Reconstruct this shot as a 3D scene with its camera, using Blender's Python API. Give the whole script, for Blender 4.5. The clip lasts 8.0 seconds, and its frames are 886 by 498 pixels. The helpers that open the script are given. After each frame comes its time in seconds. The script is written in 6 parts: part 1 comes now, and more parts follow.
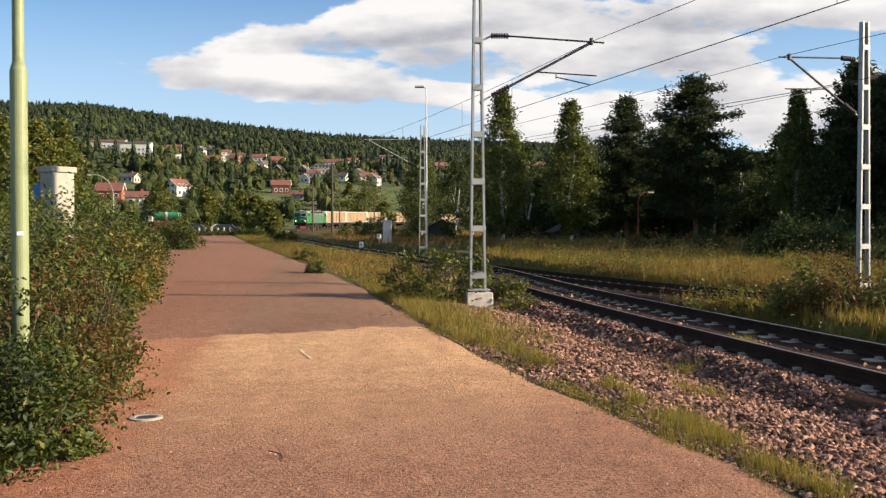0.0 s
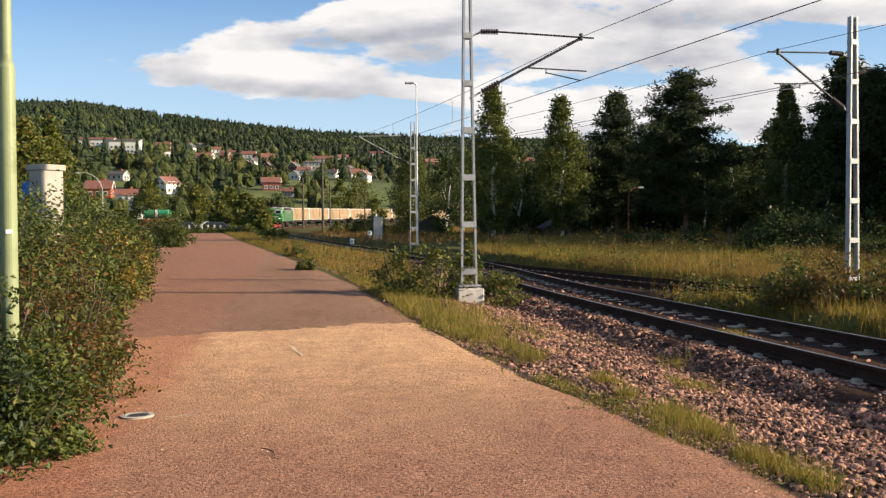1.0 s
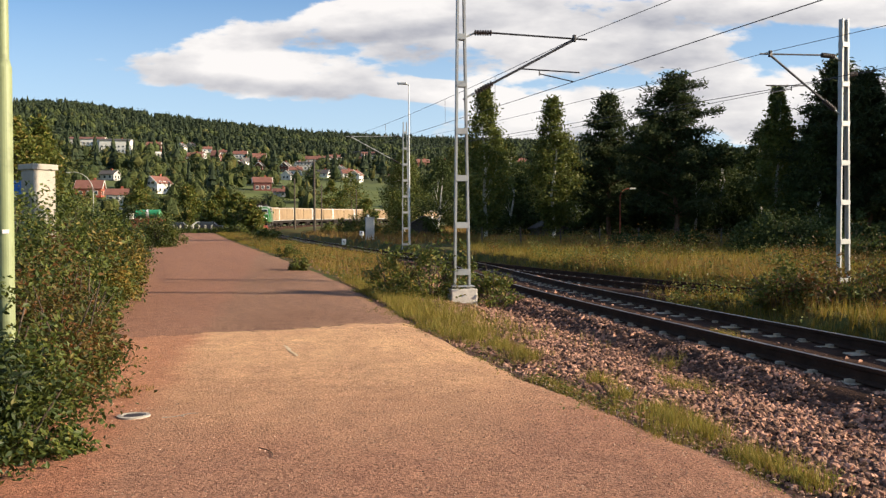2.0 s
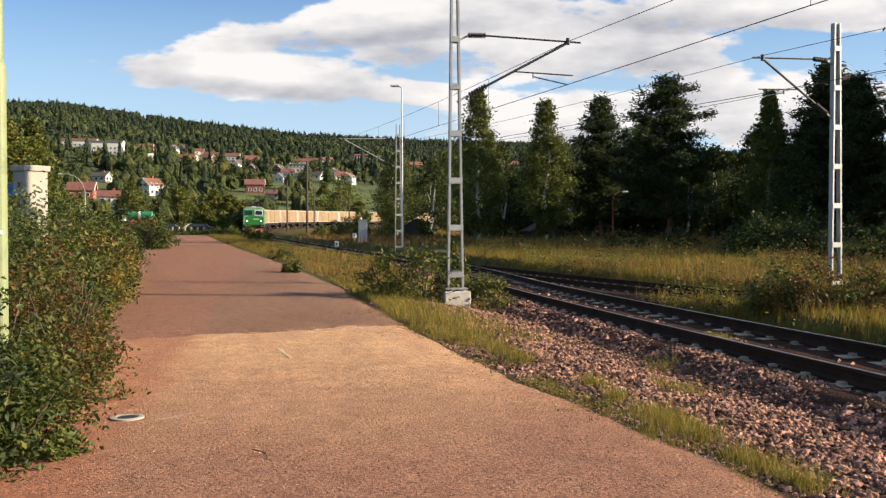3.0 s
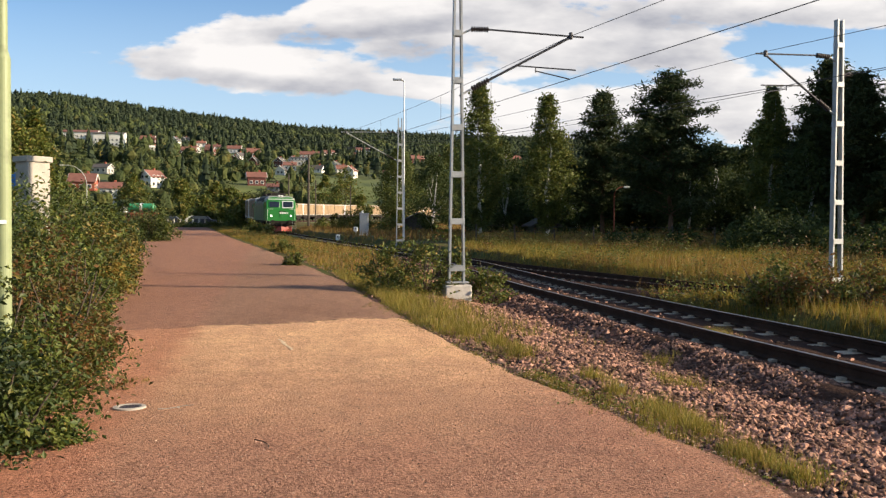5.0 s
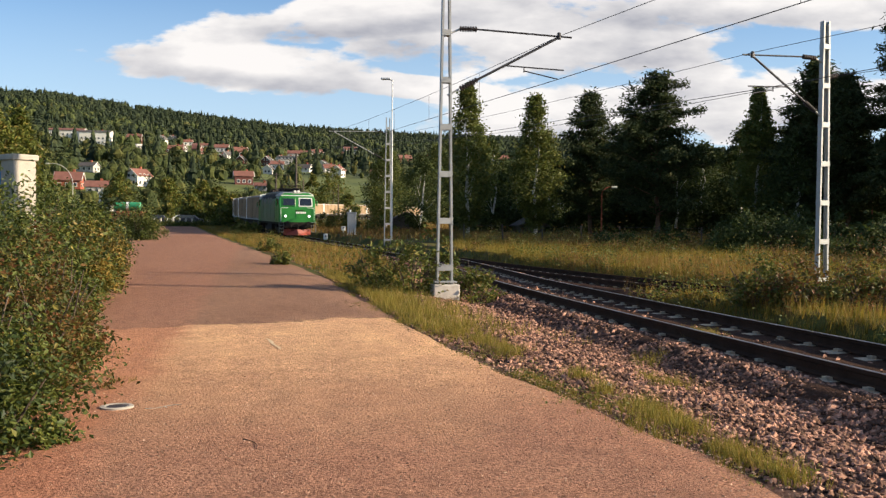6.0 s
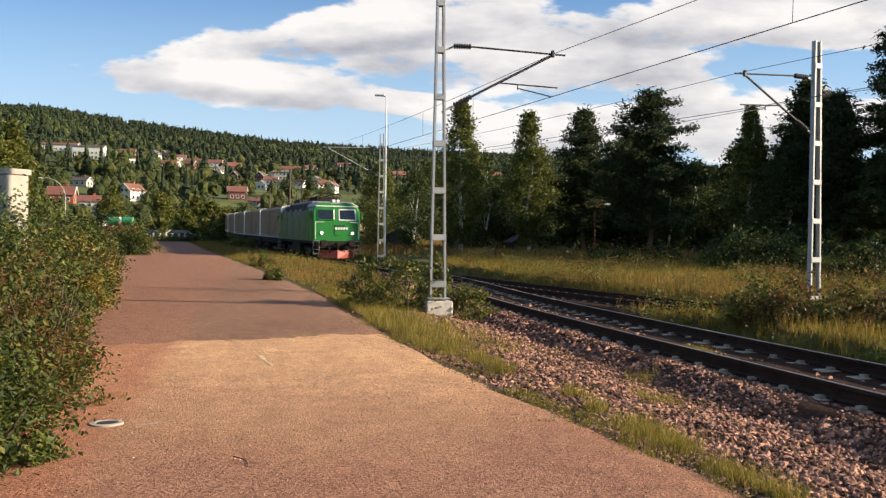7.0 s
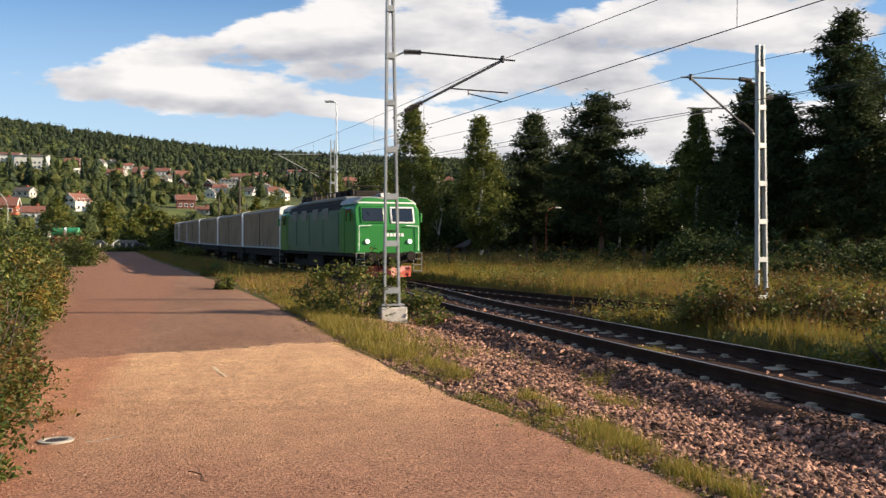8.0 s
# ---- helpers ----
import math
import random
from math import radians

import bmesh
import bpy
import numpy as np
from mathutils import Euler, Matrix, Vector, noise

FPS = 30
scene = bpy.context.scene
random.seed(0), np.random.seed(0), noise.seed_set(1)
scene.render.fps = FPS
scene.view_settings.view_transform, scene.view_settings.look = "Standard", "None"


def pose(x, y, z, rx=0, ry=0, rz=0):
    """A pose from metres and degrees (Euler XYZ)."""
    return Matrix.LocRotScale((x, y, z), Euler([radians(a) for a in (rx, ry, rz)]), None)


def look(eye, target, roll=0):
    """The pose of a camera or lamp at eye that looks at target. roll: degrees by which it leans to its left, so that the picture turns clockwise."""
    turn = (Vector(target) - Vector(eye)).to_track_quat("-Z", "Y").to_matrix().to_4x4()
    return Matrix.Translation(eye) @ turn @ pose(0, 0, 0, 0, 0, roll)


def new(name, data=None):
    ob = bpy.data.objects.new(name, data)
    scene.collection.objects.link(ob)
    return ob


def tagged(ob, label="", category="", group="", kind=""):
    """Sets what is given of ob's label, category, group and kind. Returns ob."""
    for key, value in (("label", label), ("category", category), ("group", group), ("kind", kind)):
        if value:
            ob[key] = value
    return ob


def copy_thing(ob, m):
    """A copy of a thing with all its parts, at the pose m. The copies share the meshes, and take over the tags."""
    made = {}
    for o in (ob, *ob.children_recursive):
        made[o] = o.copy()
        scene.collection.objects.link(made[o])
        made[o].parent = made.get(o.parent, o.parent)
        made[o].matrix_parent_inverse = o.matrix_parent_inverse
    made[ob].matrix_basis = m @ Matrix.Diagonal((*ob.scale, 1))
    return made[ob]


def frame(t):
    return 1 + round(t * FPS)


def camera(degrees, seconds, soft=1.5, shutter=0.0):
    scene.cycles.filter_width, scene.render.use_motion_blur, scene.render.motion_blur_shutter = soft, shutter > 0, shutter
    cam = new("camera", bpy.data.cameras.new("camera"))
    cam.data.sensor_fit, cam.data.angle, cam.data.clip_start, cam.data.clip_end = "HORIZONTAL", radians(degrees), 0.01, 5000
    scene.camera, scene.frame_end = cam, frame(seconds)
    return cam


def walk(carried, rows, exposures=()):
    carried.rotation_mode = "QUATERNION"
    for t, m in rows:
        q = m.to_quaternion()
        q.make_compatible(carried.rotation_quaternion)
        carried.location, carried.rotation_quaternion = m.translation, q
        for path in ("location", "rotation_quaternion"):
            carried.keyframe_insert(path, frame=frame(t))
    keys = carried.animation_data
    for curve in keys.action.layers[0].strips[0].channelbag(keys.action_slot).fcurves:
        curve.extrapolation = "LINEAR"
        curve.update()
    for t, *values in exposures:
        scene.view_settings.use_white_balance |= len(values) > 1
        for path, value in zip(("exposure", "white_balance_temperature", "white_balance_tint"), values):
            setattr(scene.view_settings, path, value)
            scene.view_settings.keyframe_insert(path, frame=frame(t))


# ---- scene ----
# ---- camera ----
LENS = 52.0
cam = camera(LENS, 8.0, soft=1.35, shutter=0.3)
ROWS = [  # seconds, x, y, z, yaw, pitch, roll
    (0, 0.000, 0.000, 1.600, 0.000, -0.900, 0.100),
    (0.5, -0.008, -0.005, 1.611, 0.126, -0.698, 0.141),
    (1, -0.002, 0.002, 1.596, -0.582, -1.135, 0.406),
    (1.5, -0.026, -0.024, 1.600, -0.862, -1.167, 0.399),
    (3, -0.064, -0.030, 1.593, -1.587, -0.944, 0.164),
    (3.5, -0.078, -0.052, 1.590, -0.150, -1.004, -0.081),
    (4, -0.075, -0.041, 1.594, -1.366, -0.620, -0.133),
    (4.5, -0.070, -0.050, 1.583, -1.302, -1.247, -0.214),
    (6, -0.080, -0.065, 1.582, -2.286, -1.337, -0.386),
    (6.5, -0.091, -0.061, 1.588, -2.458, -0.848, -0.468),
    (7, -0.078, -0.052, 1.587, -2.707, -0.310, -0.639),
    (7.5, -0.069, -0.038, 1.582, -3.325, -0.485, -0.470),
    (8, -0.100, -0.025, 1.597, -5.709, 0.031, 0.313),
]
walk(cam, [(t, pose(x, y, z, 90 + pitch, roll, yaw)) for t, x, y, z, yaw, pitch, roll in ROWS])


# ---- light ----
SUN_EL, SUN_BEHIND = radians(20), radians(9)
to_sun = Vector((math.cos(SUN_EL) * math.cos(SUN_BEHIND), -math.cos(SUN_EL) * math.sin(SUN_BEHIND), math.sin(SUN_EL)))
sun = new("sun", bpy.data.lights.new("sun", "SUN"))
sun.data.energy, sun.data.angle, sun.data.color = 5.0, radians(0.6), (1.0, 0.82, 0.60)
sun.matrix_basis = look(to_sun * 100, (0, 0, 0))
scene.view_settings.exposure = 1.06

world = bpy.data.worlds.new("sky")
world.use_nodes = True
scene.world = world


def build_sky():
    nt = world.node_tree
    nt.nodes.clear()
    N, L = nt.nodes.new, nt.links.new

    def math_node(op, a, b=None, clamp=False):
        n = N("ShaderNodeMath")
        n.operation, n.use_clamp = op, clamp
        for i, v in enumerate((a, b)):
            if v is None:
                continue
            if isinstance(v, (int, float)):
                n.inputs[i].default_value = v
            else:
                L(v, n.inputs[i])
        return n.outputs[0]

    sky = N("ShaderNodeTexSky")
    sky.sky_type, sky.sun_disc = "NISHITA", False
    sky.sun_elevation, sky.sun_rotation = SUN_EL, radians(90) + SUN_BEHIND
    sky.air_density, sky.dust_density, sky.ozone_density = 1.0, 0.6, 2.0
    coord = N("ShaderNodeTexCoord")
    sep = N("ShaderNodeSeparateXYZ")
    L(coord.outputs["Generated"], sep.inputs[0])
    ahead = math_node("MAXIMUM", math_node("ABSOLUTE", sep.outputs[1]), 0.12)
    u, v = math_node("DIVIDE", sep.outputs[0], ahead), math_node("DIVIDE", sep.outputs[2], ahead)
    flat = N("ShaderNodeCombineXYZ")
    L(u, flat.inputs[0])
    L(math_node("MULTIPLY", v, 2.6), flat.inputs[1])

    def cloud_noise(scale, detail, shift, rough=0.55):
        m = N("ShaderNodeMapping")
        m.inputs["Location"].default_value = shift
        L(flat.outputs[0], m.inputs["Vector"])
        n = N("ShaderNodeTexNoise")
        n.inputs["Scale"].default_value, n.inputs["Detail"].default_value = scale, detail
        n.inputs["Roughness"].default_value = rough
        L(m.outputs[0], n.inputs["Vector"])
        return n.outputs["Fac"]

    puff = cloud_noise(9.0, 9, (0.3, 0.1, 0.0))
    wisp = cloud_noise(3.2, 5, (1.7, 0.4, 0.0))

    def bank(cu, cv, ru, rv, lean):
        du = math_node("SUBTRACT", u, cu)
        dv = math_node("SUBTRACT", math_node("SUBTRACT", v, cv), math_node("MULTIPLY", du, lean))
        a = math_node("POWER", math_node("ABSOLUTE", math_node("DIVIDE", du, ru)), 2)
        b = math_node("POWER", math_node("ABSOLUTE", math_node("DIVIDE", dv, rv)), 2)
        return math_node("SUBTRACT", 1.0, math_node("ADD", a, b)), math_node("DIVIDE", dv, rv)

    banks = [bank(-0.195, 0.178, 0.165, 0.030, -0.09), bank(-0.05, 0.234, 0.19, 0.030, 0.09), bank(0.12, 0.222, 0.24, 0.058, -0.06),
             bank(0.44, 0.258, 0.26, 0.036, 0.04), bank(0.32, 0.135, 0.34, 0.044, 0.06), bank(0.03, 0.150, 0.13, 0.015, -0.10)]
    body = banks[0][0]
    for b, _ in banks[1:]:
        body = math_node("MAXIMUM", body, b)
    high = math_node("MULTIPLY", math_node("SUBTRACT", v, 0.34), 3.0, True)
    scattered = math_node("MULTIPLY", high, math_node("SUBTRACT", math_node("MULTIPLY", wisp, 2.2), 1.15))
    body = math_node("MAXIMUM", body, math_node("SUBTRACT", scattered, math_node("SUBTRACT", 1.2, math_node("MULTIPLY", high, 1.15))))
    dens = math_node("ADD", body, math_node("MULTIPLY", math_node("SUBTRACT", puff, 0.5), 3.5))
    dens = math_node("MULTIPLY", dens, 2.6, True)
    ramp = N("ShaderNodeMapRange")
    ramp.interpolation_type = "SMOOTHSTEP"
    L(dens, ramp.inputs["Value"])
    soft = ramp.outputs["Result"]
    # undersides of the clouds are grey
    shade = None
    for b, up in banks[:5]:
        low = math_node("MULTIPLY", math_node("ADD", b, 0.25, True), math_node("MULTIPLY", math_node("ADD", up, 0.15), -1.5, True))
        shade = low if shade is None else math_node("MAXIMUM", shade, low)
    shade = math_node("ADD", shade, 0.06)
    under = math_node("ADD", math_node("MULTIPLY", math_node("SUBTRACT", cloud_noise(6.0, 6, (0.3, 0.16, 0.0)), 0.47), 3.0),
                      shade, True)
    tone = N("ShaderNodeMix")
    tone.data_type = "RGBA"
    L(under, tone.inputs["Factor"])
    tone.inputs["A"].default_value, tone.inputs["B"].default_value = (1.0, 0.965, 0.945, 1), (0.44, 0.45, 0.51, 1)
    # haze low over the hills
    haze = N("ShaderNodeMix")
    haze.data_type = "RGBA"
    L(math_node("MULTIPLY", math_node("SUBTRACT", 0.27, v), 3.9, True), haze.inputs["Factor"])
    gain = N("ShaderNodeMix")
    gain.data_type, gain.blend_type = "RGBA", "MULTIPLY"
    gain.inputs["Factor"].default_value = 1.0
    L(sky.outputs[0], gain.inputs["A"])
    gain.inputs["B"].default_value = (0.125, 0.152, 0.180, 1)
    L(gain.outputs["Result"], haze.inputs["A"])
    haze.inputs["B"].default_value = (0.66, 0.82, 0.98, 1)
    mix = N("ShaderNodeMix")
    mix.data_type = "RGBA"
    L(soft, mix.inputs["Factor"])
    L(haze.outputs["Result"], mix.inputs["A"])
    L(tone.outputs["Result"], mix.inputs["B"])
    bg, out = N("ShaderNodeBackground"), N("ShaderNodeOutputWorld")
    L(mix.outputs["Result"], bg.inputs["Color"])
    bg.inputs["Strength"].default_value = 0.475
    L(bg.outputs[0], out.inputs[0])


build_sky()


# ---- materials ----
def material(name, base, rough=0.8, metal=0.0, vary=0.25, scale=6.0, fine=60.0, bump=0.3, tints=(), by="object", emit=None, specular=0.4):
    """A node material: base colour broken up at two scales, with relief. tints: (colour, noise scale, threshold)."""
    m = bpy.data.materials.new(name)
    m.use_nodes = True
    nt = m.node_tree
    N, L = nt.nodes.new, nt.links.new
    bsdf = nt.nodes["Principled BSDF"]
    bsdf.inputs["Roughness"].default_value, bsdf.inputs["Metallic"].default_value = rough, metal
    bsdf.inputs["Specular IOR Level"].default_value = specular
    geo = N("ShaderNodeNewGeometry")
    coord = N("ShaderNodeTexCoord")
    where = coord.outputs["Object"] if by == "object" else geo.outputs["Position"]

    def noise_at(s, detail=4.0, r=0.6):
        n = N("ShaderNodeTexNoise")
        n.inputs["Scale"].default_value, n.inputs["Detail"].default_value, n.inputs["Roughness"].default_value = s, detail, r
        L(where, n.inputs["Vector"])
        return n.outputs["Fac"]

    def mixed(fac, a, b, mode="MIX"):
        x = N("ShaderNodeMix")
        x.data_type, x.blend_type = "RGBA", mode
        for sock, val in (("Factor", fac), ("A", a), ("B", b)):
            if isinstance(val, (int, float)):
                x.inputs[sock].default_value = val
            elif isinstance(val, tuple):
                x.inputs[sock].default_value = (*val, 1)
            else:
                L(val, x.inputs[sock])
        return x.outputs["Result"]

    def ramp(val, lo, hi):
        r = N("ShaderNodeMapRange")
        L(val, r.inputs["Value"])
        r.inputs["From Min"].default_value, r.inputs["From Max"].default_value = lo, hi
        return r.outputs["Result"]

    colour = base
    for tint, s, level in tints:
        colour = mixed(ramp(noise_at(s), level - 0.07, level + 0.07), colour, tint)
    coarse, small = noise_at(scale), noise_at(fine, 3.0)
    colour = mixed(ramp(coarse, 0.3, 0.7), mixed(1.0, colour, (1 - vary,) * 3, "MULTIPLY"), mixed(1.0, colour, (1 + vary,) * 3, "MULTIPLY"))
    colour = mixed(ramp(small, 0.3, 0.7), mixed(1.0, colour, (1 - vary * 0.7,) * 3, "MULTIPLY"), colour)
    if by == "island" or by == "world_island":
        shade = N("ShaderNodeMapRange")
        L(geo.outputs["Random Per Island"], shade.inputs["Value"])
        shade.inputs["To Min"].default_value, shade.inputs["To Max"].default_value = 1 - vary * 1.6, 1 + vary * 1.6
        colour = mixed(1.0, colour, shade.outputs["Result"], "MULTIPLY")
    L(colour, bsdf.inputs["Base Color"])
    if bump:
        b = N("ShaderNodeBump")
        b.inputs["Strength"].default_value, b.inputs["Distance"].default_value = bump, 0.02
        L(small, b.inputs["Height"])
        L(b.outputs[0], bsdf.inputs["Normal"])
    if emit:
        bsdf.inputs["Emission Color"].default_value, bsdf.inputs["Emission Strength"].default_value = (*emit[:3], 1), emit[3]
    return m


def leaf_material(name, base, other, old, old_share=0.1, rough=0.55, glow=0.35):
    """Leaves: a colour from leaf to leaf between base and other, a share of old ones, and light that shines through."""
    m = bpy.data.materials.new(name)
    m.use_nodes = True
    nt = m.node_tree
    N, L = nt.nodes.new, nt.links.new
    bsdf = nt.nodes["Principled BSDF"]
    bsdf.inputs["Roughness"].default_value = rough
    bsdf.inputs["Specular IOR Level"].default_value = 0.3
    geo = N("ShaderNodeNewGeometry")
    ramp = N("ShaderNodeValToRGB")
    ramp.color_ramp.elements[0].color = (*base, 1)
    ramp.color_ramp.elements[1].color = (*old, 1)
    ramp.color_ramp.elements[1].position = 1.0
    mid = ramp.color_ramp.elements.new(max(0.05, 1 - 1.6 * old_share))
    mid.color = (*other, 1)
    L(geo.outputs["Random Per Island"], ramp.inputs[0])
    n = N("ShaderNodeTexNoise")
    n.inputs["Scale"].default_value, n.inputs["Detail"].default_value = 1.3, 3
    L(geo.outputs["Position"], n.inputs["Vector"])
    r = N("ShaderNodeMapRange")
    L(n.outputs["Fac"], r.inputs["Value"])
    r.inputs["From Min"].default_value, r.inputs["From Max"].default_value = 0.3, 0.7
    r.inputs["To Min"].default_value, r.inputs["To Max"].default_value = 0.7, 1.25
    x = N("ShaderNodeMix")
    x.data_type, x.blend_type = "RGBA", "MULTIPLY"
    x.inputs["Factor"].default_value = 1
    L(ramp.outputs[0], x.inputs["A"])
    L(r.outputs[0], x.inputs["B"])
    L(x.outputs["Result"], bsdf.inputs["Base Color"])
    thin, add = N("ShaderNodeBsdfTranslucent"), N("ShaderNodeMixShader")
    L(x.outputs["Result"], thin.inputs["Color"])
    add.inputs[0].default_value = glow
    L(bsdf.outputs[0], add.inputs[1])
    L(thin.outputs[0], add.inputs[2])
    L(add.outputs[0], nt.nodes["Material Output"].inputs["Surface"])
    return m


M = {}
M["soil"] = material("dry_grass_soil", (0.105, 0.082, 0.026), 0.95, specular=0.08, vary=0.35, scale=0.6, fine=14, bump=0.6, tints=(((0.075, 0.085, 0.022), 0.35, 0.52),), by="world")
M["meadow"] = material("green_meadow", (0.095, 0.118, 0.024), 0.95, vary=0.3, scale=0.05, fine=0.8, bump=0.3, tints=(((0.075, 0.09, 0.025), 0.02, 0.58),), by="world")
M["gravel"] = material("red_brown_gravel", (0.100, 0.054, 0.036), 0.9, specular=0.1, vary=0.3, scale=2.0, fine=38, bump=1.0, tints=(((0.17, 0.105, 0.085), 26, 0.56),), by="world")
M["dark_ballast"] = material("dark_ballast", (0.058, 0.032, 0.021), 0.95, specular=0.05, vary=0.35, scale=2.0, fine=30, bump=1.0, tints=(((0.085, 0.052, 0.04), 22, 0.58),), by="world")
M["stone"] = material("crushed_stone", (0.300, 0.165, 0.112), 0.8, specular=0.15, vary=0.55, scale=3.0, fine=50, bump=0.4, by="world_island")
M["grit"] = material("sandy_grit", (0.46, 0.31, 0.21), 0.9, vary=0.45, scale=3.0, fine=50, bump=0.2, by="world_island")
M["steel"] = material("galvanised_steel", (0.36, 0.37, 0.365), 0.55, 0.4, vary=0.15, scale=2.0, fine=30, bump=0.15)
M["rust"] = material("rusty_rail_steel", (0.048, 0.028, 0.019), 0.9, 0.0, specular=0.1, vary=0.3, scale=3.0, fine=40)
M["railtop"] = material("worn_rail_head", (0.30, 0.27, 0.25), 0.35, 0.9, vary=0.12, scale=2.0, fine=30, bump=0.05)
M["sleeper"] = material("weathered_concrete", (0.46, 0.38, 0.28), 0.95, specular=0.08, vary=0.3, scale=4.0, fine=40)
M["concrete"] = material("pale_concrete", (0.52, 0.48, 0.42), 0.9, vary=0.18, scale=5.0, fine=50)
M["wire"] = material("dark_wire", (0.05, 0.05, 0.055), 0.5, 0.6, vary=0.1)
M["insulator"] = material("brown_insulator", (0.03, 0.02, 0.018), 0.6, vary=0.1)
M["bark"] = material("dark_bark", (0.085, 0.062, 0.045), 0.95, vary=0.35, scale=5.0, fine=26, bump=0.8)
M["pinebark"] = material("pine_bark", (0.13, 0.075, 0.045), 0.95, vary=0.35, scale=5.0, fine=26, bump=0.8)
M["birchbark"] = material("birch_bark", (0.62, 0.60, 0.55), 0.8, vary=0.2, scale=3.0, fine=20, tints=(((0.06, 0.05, 0.05), 7.0, 0.62),))
M["pole_green"] = material("pale_green_paint", (0.235, 0.275, 0.14), 0.5, vary=0.1, scale=1.5, fine=30, bump=0.1, tints=(((0.16, 0.185, 0.09), 4.0, 0.62),))
M["hedge"] = leaf_material("hedge_leaves", (0.026, 0.046, 0.009), (0.105, 0.125, 0.022), (0.20, 0.16, 0.035), 0.07, glow=0.25)
M["hedge_dark"] = leaf_material("dark_hedge_leaves", (0.016, 0.030, 0.008), (0.045, 0.065, 0.014), (0.10, 0.09, 0.02), 0.08, glow=0.15)
M["hedge_gold"] = leaf_material("yellowing_leaves", (0.055, 0.062, 0.010), (0.135, 0.115, 0.020), (0.26, 0.16, 0.035), 0.25, glow=0.25)
M["hedge_red"] = leaf_material("reddish_leaves", (0.045, 0.050, 0.012), (0.12, 0.100, 0.024), (0.20, 0.075, 0.028), 0.3)
M["birch"] = leaf_material("birch_leaves", (0.070, 0.096, 0.020), (0.138, 0.155, 0.034), (0.20, 0.175, 0.045), 0.10)
# leaf green darkened so that the wood's shade is in the colour
M["shade_leaf"] = leaf_material("shade_toned_leaves", (0.030, 0.048, 0.012), (0.060, 0.080, 0.019), (0.08, 0.085, 0.022), 0.05, 0.8, glow=0.25)
M["pine"] = leaf_material("pine_needles", (0.028, 0.044, 0.015), (0.056, 0.074, 0.025), (0.078, 0.080, 0.030), 0.08, 0.8, glow=0.22)
M["grass"] = leaf_material("grass_blades", (0.095, 0.100, 0.014), (0.21, 0.165, 0.024), (0.28, 0.170, 0.035), 0.35, 0.7, glow=0.45)
M["drygrass"] = leaf_material("dry_grass_blades", (0.19, 0.13, 0.03), (0.26, 0.17, 0.042), (0.19, 0.085, 0.03), 0.4, 0.7)
M["tuft"] = leaf_material("fresh_grass", (0.115, 0.122, 0.018), (0.235, 0.195, 0.030), (0.30, 0.205, 0.05), 0.35, 0.7)
M["weeds"] = leaf_material("weed_leaves", (0.060, 0.085, 0.016), (0.145, 0.160, 0.030), (0.24, 0.17, 0.04), 0.16)
M["forest_light"] = leaf_material("far_broadleaves", (0.036, 0.052, 0.016), (0.066, 0.082, 0.022), (0.10, 0.095, 0.028), 0.1, 0.9, glow=0.12)
M["forest_mid"] = leaf_material("town_broadleaves", (0.024, 0.038, 0.011), (0.062, 0.074, 0.018), (0.11, 0.095, 0.025), 0.15, 0.9, glow=0.15)
M["forest"] = leaf_material("far_forest", (0.014, 0.024, 0.011), (0.028, 0.041, 0.016), (0.050, 0.058, 0.021), 0.10, 0.9, glow=0.08)


